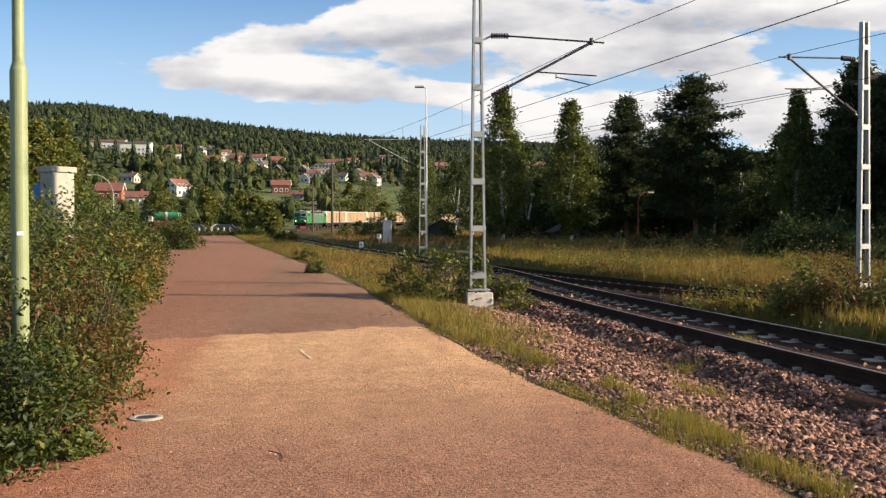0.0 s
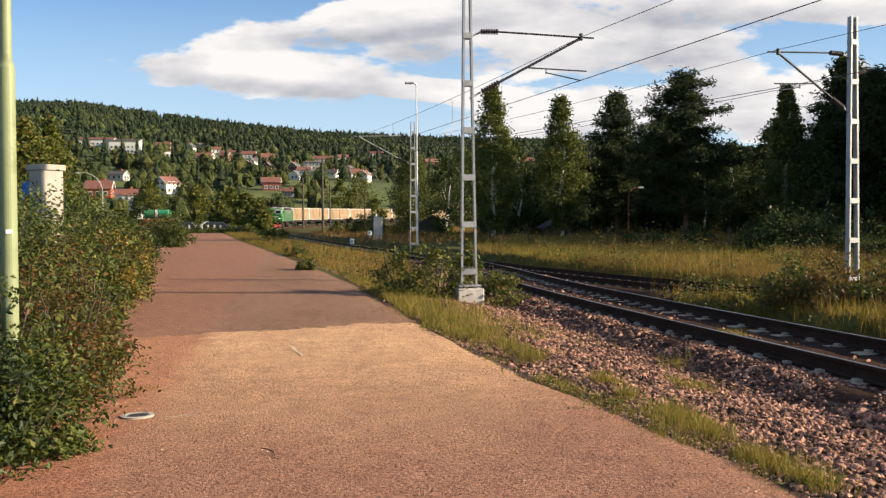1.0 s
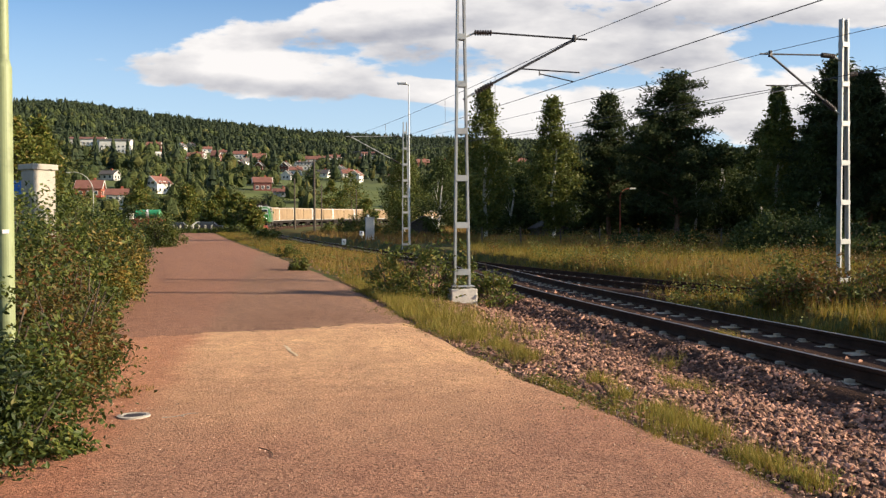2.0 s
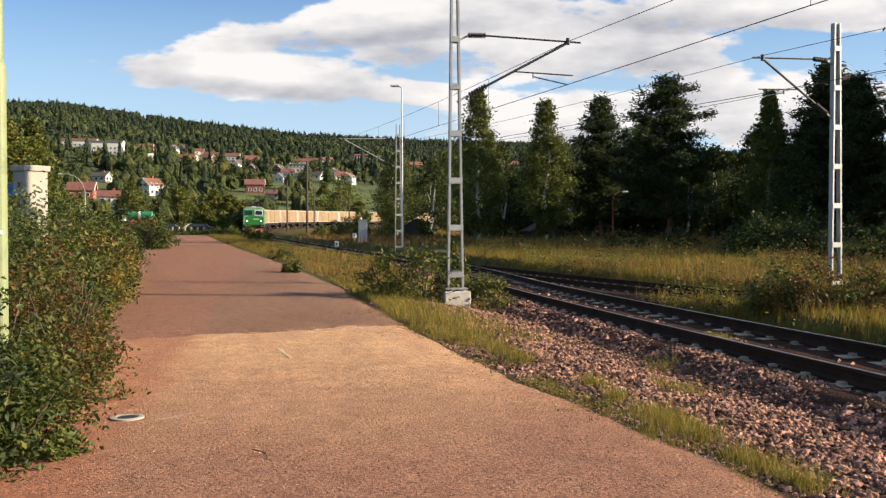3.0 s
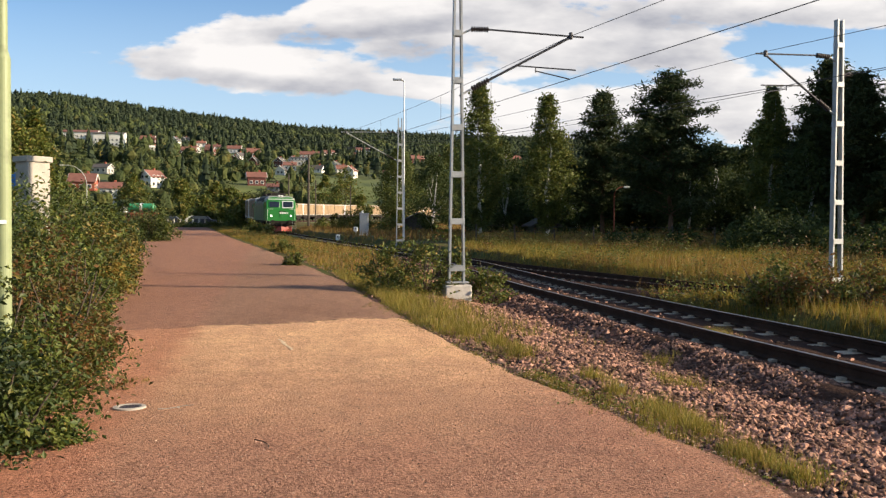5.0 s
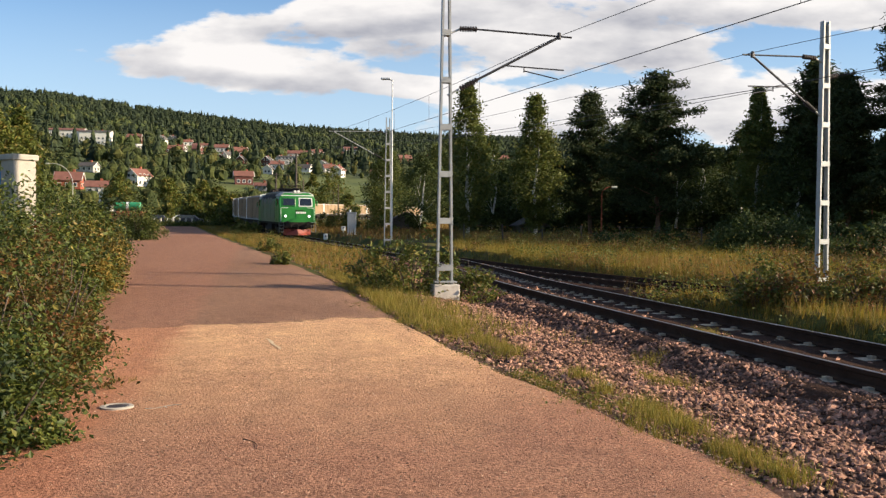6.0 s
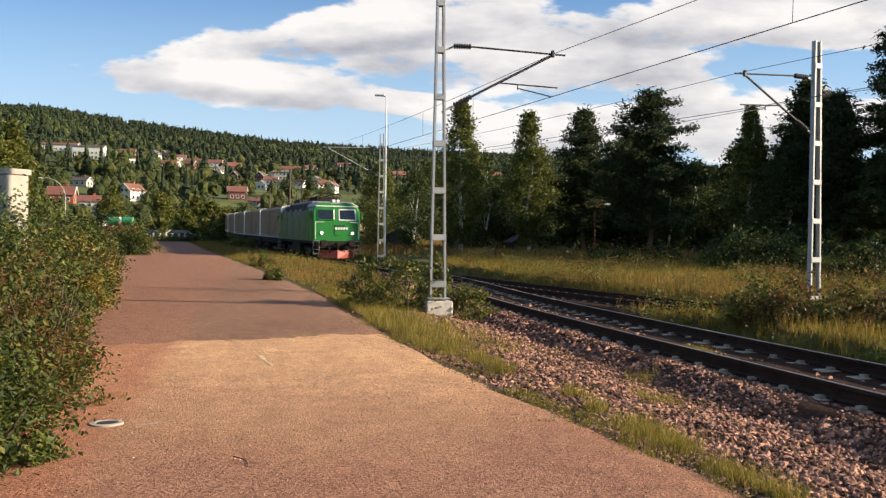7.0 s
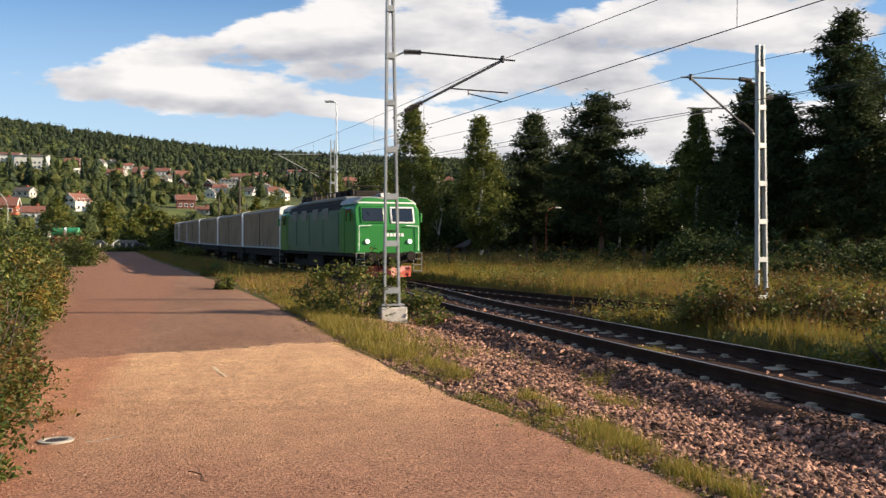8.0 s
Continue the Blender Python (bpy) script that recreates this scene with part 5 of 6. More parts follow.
p = scatter(40000, 3, 24, 5, 44, lambda x, y: (track_gap(x, y) > 1.75) & (track_gap(x, y, SIDING) > 1.0) & (x > line_x(y)) & (track_gap(x, y, SIDING) < 4.5) & (x < 0.62 * y + 2))
grass_field("low_siding_grass", on_ground(p[:11000]), 0.17, 0.011, 10, "tuft", "low green and yellow grass between the tracks", 0.6)
p = scatter(9000, 4, 26, 6, 40, lambda x, y: (track_gap(x, y, SIDING) > 0.85) & (track_gap(x, y, SIDING) < 2.6) & (x > line_x(y) + 2.4) & (np.sin(x * 1.1 + y * 0.8) + np.sin(y * 0.7 - x * 0.4) > -0.2))
grass_field("siding_seed_grass", on_ground(p[:2600]), 0.42, 0.014, 6, "drygrass", "tall brown seed heads along the side track", 0.4)


def weed_patch(name, p, h, mat, label):
    """Low broad-leaved weeds: leaves in small clumps."""
    pts = np.repeat(p, 26, axis=0)
    pts = pts + rng.normal(size=pts.shape) * np.array([0.16, 0.16, 0.0])
    pts[:, 2] += np.abs(rng.normal(size=len(pts))) * h * 0.5
    v, f = leaves(pts, 0.085, flat=0.6)
    return tagged(raw(name, v, f, mat), label, "weeds", kind="stuff")


p = scatter(5000, -26, 2, 18, 100, lambda x, y: (x > edge_r(y) + 0.3) & (x < line_x(y) - 1.8) & (np.sin(x * 1.3 + y * 0.7) + np.sin(y * 0.9 - x) > 0.5))
p = scatter(5000, 4, 24, 7, 40, lambda x, y: (track_gap(x, y) > 1.9) & (track_gap(x, y, SIDING) > 0.9) & (track_gap(x, y, SIDING) < 3.2) & (x > line_x(y)) & (np.sin(x * 1.7 + y * 1.1) + np.sin(y * 1.3 - x) > 0.5))
weed_patch("siding_weed", on_ground(p[:420]), 0.5, "weeds", "green leafy weeds along the side track")
p = scatter(5000, -26, 2, 18, 100, lambda x, y: (x > edge_r(y) + 0.3) & (x < line_x(y) - 1.8) & (np.sin(x * 1.3 + y * 0.7) + np.sin(y * 0.9 - x) > 0.5))
weed_patch("bank_weed", on_ground(p[:420]), 0.5, "weeds", "green weeds in the grass beside the path")
p = scatter(6000, 3, 40, 16, 70, lambda x, y: clear(x, y) & (x > line_x(y) + 2.4) & (np.sin(x * 0.6 + y * 0.5) + np.sin(y * 0.45 - x * 0.3) > 0.7))
weed_patch("meadow_weed", on_ground(p[:1500]), 0.7, "weeds", "green weeds scattered through the meadow")
p = scatter(6000, 3, 40, 16, 70, lambda x, y: clear(x, y) & (x > line_x(y) + 2.4) & (np.sin(x * 0.5 - y * 0.4) + np.sin(y * 0.6 + x * 0.2) > 0.8))
weed_patch("brown_meadow_weed", on_ground(p[:1700]), 0.9, "hedge_red", "rusty brown weeds scattered through the meadow")


def tuft_strip():
    """Green tufts along the broken edge of the path."""
    y = rng.uniform(4.2, 22, 5200)
    band = 0.10 + 0.22 * np.clip((y - 5) / 8, 0, 1) + 0.16 * np.sin(y * 1.9) * np.sin(y * 0.7 + 1)
    x = edge_r(y) + 0.06 + rng.normal(size=len(y)) * np.maximum(band, 0.07)
    keep = (np.sin(y * 2.3 + 0.6) + np.sin(y * 0.9) + rng.normal(size=len(y)) * 0.5) > -0.1
    x, y = x[keep], y[keep]
    return np.column_stack([x, y, verge_z(x, y)])


q = tuft_strip()[::16]
q = np.repeat(q, 22, axis=0)
q = q + rng.normal(size=q.shape) * np.array([0.07, 0.09, 0.0])
q[:, 2] += np.abs(rng.normal(size=len(q))) * 0.035
v, f = leaves(q, 0.034, flat=0.7)
tagged(raw("path_edge_weed", v, f, "weeds"), "small leafy weeds in the grass along the path's edge", "weeds", kind="stuff")
grass_field("path_edge_grass", tuft_strip()[::4], 0.085, 0.007, 11, "tuft", "short green and yellow grass along the path's edge", 0.55)
y = rng.uniform(13, 26, 1500)
x = edge_r(y) + np.abs(rng.normal(size=len(y))) * 0.75 + 0.05
grass_field("bush_edge_grass", np.column_stack([x, y, verge_z(x, y)]), 0.22, 0.010, 8, "tuft", "lush grass between path and mast", 0.5)
for x, y, r, n in ((-2.83, 8.85, 0.14, 22), (-3.45, 10.7, 0.2, 34), (1.9, 7.1, 0.3, 90), (2.75, 9.6, 0.25, 60), (4.2, 13.0, 0.25, 50), (3.0, 11.3, 0.2, 40)):
    q = np.column_stack([x + rng.normal(size=n) * r * 0.6, y + rng.normal(size=n) * r])
    grass_field("grass_tuft", on_ground(q, verge_z if x > 0 else lambda a, b: soft_interp(b, PATH_Y, PATH_Z) + 0.03), 0.13 if x > 0 else 0.06, 0.007, 8, "tuft", "small green grass tuft on the gravel" if x > 0 else "flat green weeds on the asphalt", 0.6)


def stone_template(seed, corners=10):
    """A sharp crushed stone: the hull of a few random corners."""
    r = np.random.default_rng(seed)
    bm = bmesh.new()
    for c in r.normal(size=(corners, 3)):
        bm.verts.new(c / np.linalg.norm(c) * r.uniform(0.8, 1.15))
    made = bmesh.ops.convex_hull(bm, input=bm.verts)
    loose = [q for q in bm.verts if not q.link_faces]
    bmesh.ops.delete(bm, geom=loose, context="VERTS")
    bmesh.ops.triangulate(bm, faces=bm.faces)
    bm.verts.index_update()
    v = np.array([q.co[:] for q in bm.verts])
    f = np.array([[q.index for q in p.verts] for p in bm.faces])
    bm.free()
    return v, f


def stone_places(n, y0, y1, near):
    y = y0 + (y1 - y0) * rng.uniform(0, 1, n) ** (1.25 if near else 1.0)
    a, b = edge_r(y) + 0.04, line_x(y) - 1.05
    x = a + (b - a) * rng.uniform(0, 1, n) ** 0.92
    x = np.where(rng.uniform(size=n) < 0.30, line_x(y) + rng.uniform(-1.3, 2.3, n), x)
    keep = (np.abs(x - line_x(y)) > 0.0) & ((np.abs(x - line_x(y)) > 0.92) | (rng.uniform(size=n) < 0.12)) & ~((np.abs(np.abs(x - line_x(y)) - 0.7535) < 0.14))
    x, y = x[keep], y[keep]
    off = np.abs(x - line_x(y))
    z = np.where(x > line_x(y) - 1.1, rail_z(y) - np.interp(off, [0, 0.55, 0.92, 1.1, 1.45, 2.3], [0.18, 0.195, 0.19, 0.155, 0.17, 0.55]), verge_z(x, y))
    return np.column_stack([x, y, z + 0.004])


pile = empty("ballast_stones", Matrix(), "sharp reddish grey crushed ballast stones", "ballast", kind="stuff")
allv, allf, base = [], [], 0
for k in range(6):
    v, f = stone_template(k)
    q = np.vstack([stone_places(3600, 4.0, 13, True), stone_places(2300, 13, 27, False), stone_places(1100, 27, 44, False)])
    r = rng.uniform(0.015, 0.043, len(q)) * np.where(q[:, 1] > 27, 1.6, np.where(q[:, 1] > 13, 1.25, 0.95))
    V, F = stack(v, f, q, np.column_stack([r * rng.uniform(0.7, 1.4, len(q)), r * rng.uniform(0.7, 1.4, len(q)), r * rng.uniform(0.55, 1.0, len(q))]), rng.uniform(0, 6.3, len(q)))
    allv.append(V)
    allf.append(F + base)
    base += len(V)
tagged(raw("loose_stones", np.vstack(allv), np.vstack(allf), "stone", pile), kind="stuff")
singles = []
for k in range(6):
    v, f = stone_template(20 + k)
    me = raw("stone", v, f, "stone", pile)
    me.matrix_basis = Matrix.Translation((2.9 + k * 0.1, 5.6, float(verge_z(2.9, 5.6)))) @ Matrix.Diagonal((0.04, 0.045, 0.03, 1))
    singles.append(me.data)
for q in stone_places(290, 4.2, 8.5, True):
    ob = new("stone", singles[rng.integers(6)])
    ob.parent = pile
    s = rng.uniform(0.026, 0.046)
    ob.matrix_basis = Matrix.Translation(q + np.array([0, 0, 0.008])) @ Matrix.Rotation(rng.uniform(0, 6.3), 4, "Z") @ Matrix.Diagonal((s * rng.uniform(0.8, 1.4), s, s * 0.75, 1))

# clumps along the broken edge, and grit on the asphalt
for x, y, r, n in ((2.09, 7.8, 0.26, 120), (2.2, 7.1, 0.2, 80), (2.3, 6.2, 0.2, 90), (2.45, 5.7, 0.16, 60), (1.79, 9.4, 0.18, 50), (1.25, 11.4, 0.3, 130), (0.75, 13.2, 0.34, 150), (1.0, 12.2, 0.3, 110), (0.2, 15.6, 0.35, 150), (-0.3, 17.6, 0.35, 130), (1.9, 8.6, 0.14, 40)):
    n = int(n * 0.8)
    q = np.column_stack([x - 0.06 + rng.normal(size=n) * r * 0.42, y + rng.normal(size=n) * r])
    grass_field("grass_tuft", on_ground(q, verge_z), 0.15, 0.008, 9, "tuft", "yellow-green grass clump at the path's edge", 0.6)
v, f = stone_template(90, 7)
n = 9000
y = 3.6 + 10.5 * rng.uniform(0, 1, n) ** 1.2
a, b = np.interp(y, EDGE_Y, EDGE_L), edge_r(y)
x = b - (b - a) * rng.uniform(0, 1, n) ** 1.9
q = np.column_stack([x, y, soft_interp(y, PATH_Y, PATH_Z) + 0.052 - 0.03 * np.clip(1 - (b - x) / 0.6, 0, 1)])
r = rng.uniform(0.003, 0.009, n) * rng.uniform(0.6, 1.25, n)
V, F = stack(v, f, q, np.column_stack([r, r, r * 0.7]), rng.uniform(0, 6.3, n))
tagged(raw("path_grit", V, F, "grit"), "loose sandy grit on the worn asphalt", "grit", kind="stuff")



# ---- the town on the slope ----
def house(x, y, w, dp, h, rise, turn, wall, roof, label, name="house", windows=3, floors=1, chimney=True):
    """A house whose long side looks along -y when turn is 0; the ridge runs along x."""
    z = float(ground_z(x, y)) - 0.4
    home = empty(name, Matrix.Translation((x, y, z)) @ Matrix.Rotation(radians(turn), 4, "Z"), label, "house", "houses on the slope")
    shell = prism([(-dp / 2, 0), (dp / 2, 0), (dp / 2, h), (0, h + rise), (-dp / 2, h)], -w / 2, w / 2)
    bmesh.ops.rotate(shell, verts=shell.verts, cent=(0, 0, 0), matrix=Matrix.Rotation(radians(90), 3, "Z"))
    part("wall", shell, wall, home)
    over, t = 0.5, 0.22
    k = rise / (dp / 2)
    for sgn in (-1, 1):
        a = [(0, h + rise + 0.03), (0, h + rise + t), (sgn * (dp / 2 + over), h - over * k + t), (sgn * (dp / 2 + over), h - over * k + 0.03)]
        slab = prism(a, -w / 2 - over, w / 2 + over)
        bmesh.ops.rotate(slab, verts=slab.verts, cent=(0, 0, 0), matrix=Matrix.Rotation(radians(90), 3, "Z"))
        part("roof", slab, roof, home)
    for e in (-1, 1):
        for sgn in (-1, 1):
            bm = rod((e * (w / 2 + over + 0.03), 0, h + rise), (e * (w / 2 + over + 0.03), sgn * (dp / 2 + over), h - over * k), 0.16, sides=4)
            part("barge_board", bm, "house_white", home)
    if chimney:
        part("chimney", box(0.8, 0.8, 1.6, (w * 0.18, 0.4, h + rise + 0.2), 0.04), "brick_red", home)
    for fl in range(floors):
        zc = 1.55 + fl * 2.7
        for q in range(windows):
            xx = (q - (windows - 1) / 2) * w / (windows + 0.3)
            win = part("window", box(1.35, 0.12, 1.45, (xx, -dp / 2 - 0.03, zc), 0.02), "house_white", home)
            part("pane", box(1.05, 0.06, 1.15, (xx, -dp / 2 - 0.08, zc), 0.01), "pane", win)
        for e in (-1, 1):
            for yy in (-dp / 5, dp / 5):
                win = part("window", box(0.12, 1.25, 1.4, (e * (w / 2 + 0.03), yy, zc), 0.02), "house_white", home)
                part("pane", box(0.06, 0.98, 1.12, (e * (w / 2 + 0.08), yy, zc), 0.01), "pane", win)
    return home


LOWER_TOWN = [
    (-138, 399, 10, 8, 3.2, 2.0, -8, "house_grey", "roof_dark", "low grey house with a dark roof among trees", 3, 1),
    (-104, 357, 9.5, 7.5, 5.2, 3.0, 62, "house_white", "tile_red", "white two-storey house with a red tiled roof", 3, 2),
    (-71, 398, 9.6, 8, 4.6, 2.6, 14, "falu_red", "tile_red", "dark red wooden house with a tiled roof", 3, 1),
    (-60.5, 382, 7.0, 5, 2.6, 1.5, 4, "house_grey", "tile_red", "open pavilion with a red roof", 2, 1),
    (-36, 480, 6.6, 6.6, 5.0, 2.6, 70, "house_white", "tile_red", "pinkish white house with its gable to the valley", 2, 2),
    (-111, 551, 8, 7, 3.4, 3.0, 80, "falu_red", "roof_dark", "red house with a white-edged gable", 2, 1),
    (-101, 559, 7, 6, 3.2, 2.8, 80, "falu_red", "roof_dark", "red cottage with a white-edged gable", 2, 1),
    (-140, 690, 14, 9, 4.0, 3.0, 5, "house_white", "tile_red", "long pale house with an orange roof", 4, 1),
    (-121, 662, 13, 9, 4.0, 3.6, 20, "falu_red", "tile_red", "red house with a broad tiled roof", 3, 1),
]
MIDDLE_TOWN = [
    (-157, 701, 15, 8, 3.0, 2.2, 0, "house_white", "tile_red", "low house with an orange roof", 4, 1),
    (-84, 552, 8, 7, 4.6, 3.0, 76, "falu_red", "roof_dark", "brown house with a white-trimmed gable", 2, 2),
    (-75, 529, 9, 7, 3.8, 2.2, 10, "house_white", "tile_red", "white house with a reddish roof", 3, 1),
    (-72.5, 481, 7, 6, 3.4, 2.6, 80, "house_white", "roof_dark", "small white house with a steep gable", 2, 1),
    (-77, 589, 15, 10, 6.0, 0.9, 4, "house_grey", "roof_dark", "pale grey flat-roofed block", 5, 2),
    (-83, 693, 18, 9, 4.4, 3.0, 3, "house_white", "tile_red", "long house with a bright red roof", 5, 1),
    (-71, 714, 12, 8, 5.0, 3.0, 12, "house_white", "tile_red", "pinkish house with a dark red roof", 3, 2),
    (-50, 800, 14, 9, 4.0, 3.0, 15, "house_white", "tile_red", "pale house near the wood with a red roof", 3, 1),
    (-2, 707, 12, 8, 4.4, 3.0, 20, "falu_red", "tile_red", "red house glimpsed between trees", 3, 1),
]
UPPER_TOWN = [
    (14, 700, 12, 8, 4.8, 3.0, 8, "falu_red", "tile_red", "dark red house with white corners", 3, 1),
    (-185, 697, 8, 7, 5.0, 3.6, 80, "house_white", "roof_dark", "white house with a steep gable high on the slope", 2, 2),
    (-206, 697, 13, 8, 3.6, 3.0, 4, "falu_red", "tile_red", "dark red house high on the slope", 3, 1),
    (-176, 608, 6, 5, 3.0, 1.4, 20, "house_white", "house_white", "small white outbuilding among trees", 2, 1),
    (-155, 614, 14, 8, 3.6, 2.6, 5, "falu_red", "tile_red", "reddish brown house below the wood", 4, 1),
    (-121, 331, 11, 8, 4.0, 3.4, 8, "brick_red", "tile_red", "orange-red building at the foot of the slope", 3, 1),
    (-109, 325, 9, 7, 3.6, 2.4, 12, "house_white", "tile_red", "white building with a reddish roof", 3, 1),
    (-99, 306, 6, 5, 4.0, 2.0, 75, "house_white", "roof_dark", "white cabin with a pointed gable", 2, 1),
    (75, 724, 14, 9, 5.0, 3.4, 10, "falu_red", "tile_red", "red-roofed house behind the birches", 3, 1),
    (64, 563, 8, 7, 4.0, 3.0, 20, "house_white", "tile_red", "white house behind the birches", 2, 1),
]
HOUSES = LOWER_TOWN + MIDDLE_TOWN + UPPER_TOWN
picker = random.Random(12)
for k in range(16):
    d = picker.uniform(470, 760)
    b = picker.uniform(-0.30, -0.03)
    wall = picker.choice(["house_white", "falu_red", "house_grey", "house_white"])
    words = {"house_white": "small white", "falu_red": "small dark red", "house_grey": "small grey"}[wall]
    HOUSES.append((b * d, d, picker.uniform(7, 10), picker.uniform(6, 7.5), picker.uniform(2.8, 4.4), picker.uniform(2.0, 3.0), picker.choice([5, 18, 65, 78, -12]), wall,
                   picker.choice(["tile_red", "roof_dark", "tile_red"]), words + " house among trees on the slope", 2, 1))
for x, y, w, dp, h, rise, turn, wall, roof, label, windows, floors in HOUSES:
    house(x, y, w * 0.8, dp * 0.8, h * 0.85, rise * 0.8, turn, wall, roof, label, windows=windows, floors=floors)
# the long institution high on the left
house(-221, 602, 22, 11, 7.0, 1.6, 6, "house_white", "tile_red", "long white institutional building on the hill", "institution_building", 8, 2)
house(-201, 598, 19, 12, 8.2, 1.4, 6, "house_white", "roof_dark", "long white institutional wing on the hill", "institution_building", 7, 2)


# ---- woods on the slope ----
def conifer_template(seed, tiers, sides):
    r = np.random.default_rng(seed)
    v, f = [], []
    for k in range(tiers):
        z0, z1 = 0.08 + 0.80 * k / tiers, min(1.0, 0.08 + 0.80 * (k + 1.9) / tiers)
        rad = 0.2 * (1 - 0.82 * k / tiers)
        n = len(v)
        for j in range(sides):
            a = 2 * math.pi * (j + r.uniform(-0.3, 0.3)) / sides
            q = rad * r.uniform(0.65, 1.25)
            v.append((q * math.cos(a), q * math.sin(a), z0 + r.uniform(-0.03, 0.03)))
        v.append((r.normal() * 0.01, r.normal() * 0.01, z1))
        f += [(n + j, n + (j + 1) % sides, n + sides) for j in range(sides)]
    return np.array(v), np.array(f)


def clump_template(seed, n, leaf, slim, body=3):
    """A broadleaved crown at a distance: many small facets about an uneven egg."""
    global rng
    keep, rng = rng, np.random.default_rng(seed)
    d = rng.normal(size=(n, 3))
    d /= np.linalg.norm(d, axis=1)[:, None]
    lobes = 1 + 0.25 * np.sin(4 * d[:, 0] + seed) * np.sin(5 * d[:, 1]) + 0.15 * np.sin(7 * d[:, 2] + seed)
    p = d * (rng.uniform(0.7, 1.05, n) * lobes)[:, None] * np.array([slim, slim, 0.47]) + np.array([0, 0, 0.52])
    v, f = leaves(p, leaf)
    # the closed heart of the crown
    hv, hf = [], []
    steps = np.linspace(-1, 1, body + 1)
    for axis in range(3):
        for sgn in (-1, 1):
            base = len(hv)
            for a in steps:
                for b in steps:
                    q = np.roll(np.array([sgn, a * sgn, b]), axis)
                    hv.append(q / np.linalg.norm(q))
            for r in range(body):
                for c in range(body):
                    k = base + r * (body + 1) + c
                    hf.append((k, k + 1, k + body + 2, k + body + 1))
    hv = np.array(hv)
    bulge = 0.72 * (1 + 0.25 * np.sin(4 * hv[:, 0] + seed) * np.sin(5 * hv[:, 1]) + 0.15 * np.sin(7 * hv[:, 2] + seed) + 0.12 * np.sin(9 * hv[:, 0] + 8 * hv[:, 1] + 6 * hv[:, 2]))
    hv = hv * bulge[:, None] * np.array([slim, slim, 0.47]) + np.array([0, 0, 0.52])
    f = np.vstack([f, np.array(hf) + len(v)])
    v = np.vstack([v, hv])
    rng = keep
    return v, f


def open_view(x, y):
    """Gardens and lawns: no trees right before a house, nor on the green."""
    d = np.hypot(x, y)
    b = x / y
    ok = np.ones(x.shape, bool)
    for hx, hy, w, *_ in HOUSES + [(-221, 602, 24), (-201, 598, 22)]:
        hd = math.hypot(hx, hy)
        ok &= ~((np.abs(b - hx / hy) < (w * 0.52 + 1.0) / hy) & (d < hd + 6) & (d > hd * 0.90 - 6))
    ok &= ~((np.abs(b + 0.076) < 0.042) & (d > 290) & (d < 470))
    ok &= ~((np.abs(b + 0.19) < 0.03) & (d > 340) & (d < 390))
    return ok


def woods(name, n, d0, d1, templates, lo, hi, mat, label, share=None, wide=1.0):
    d = np.sqrt(rng.uniform(d0 ** 2, d1 ** 2, n))
    a = rng.uniform(radians(-36), radians(40), n)
    x, y = d * np.sin(a), d * np.cos(a)
    ok = open_view(x, y) & (track_gap(x, y) > 7)
    if share is not None:
        ok &= share(x, y)
    x, y = x[ok], y[ok]
    z = ground_z(x, y)
    h = rng.uniform(lo, hi, len(x))
    pick = rng.integers(0, len(templates), len(x))
    vs, fs, base = [], [], 0
    for k, (tv, tf) in enumerate(templates):
        m = pick == k
        if not m.any():
            continue
        w = h[m] * rng.uniform(0.8, 1.25, m.sum()) * wide
        V, F = stack(tv, tf, np.column_stack([x[m], y[m], z[m] - 0.5]), np.column_stack([w, w, h[m]]), rng.uniform(0, 6.3, m.sum()))
        vs.append(V)
        fs.append(F + base)
        base += len(V)
    return tagged(raw(name, np.vstack(vs), np.vstack(fs), mat), label, "trees", kind="stuff")


spruces = [conifer_template(k, 4, 7) for k in range(5)]
patch = lambda x, y: np.sin(x * 0.021 + 1) * np.sin(y * 0.017) + 0.5 * np.sin(x * 0.05 + y * 0.04)
woods("spruce_wood", 2400, 720, 1480, spruces, 8, 14, "forest", "dense dark spruce forest on the hill", None, 1.25)
woods("hill_wood", 10000, 620, 1480, [clump_template(40 + k, 14, 0.20, 0.31, 2) for k in range(6)], 6, 12, "forest", "dense dark forest on the hill")
woods("mixed_wood", 2600, 560, 1050, [clump_template(k, 40, 0.12, 0.35, 2) for k in range(4)], 6, 13, "forest_light", "paler broadleaved trees in the forest", lambda x, y: patch(x, y) > -0.1)
woods("town_tree", 3400, 300, 720, [clump_template(10 + k, 80, 0.09, 0.34, 2) for k in range(6)], 4, 11, "forest_mid", "broadleaved trees between the houses", None)
woods("town_tree", 420, 330, 700, [conifer_template(30 + k, 7, 9) for k in range(5)], 9, 18, "forest", "dark spruces between the houses", lambda x, y: patch(x, y) < 0.25, 0.9)
woods("valley_tree", 190, 190, 320, [clump_template(20 + k, 260, 0.065, 0.33) for k in range(5)], 4, 10, "forest_mid", "broadleaved trees on the valley floor", lambda x, y: (x < -45) | (x > 8))



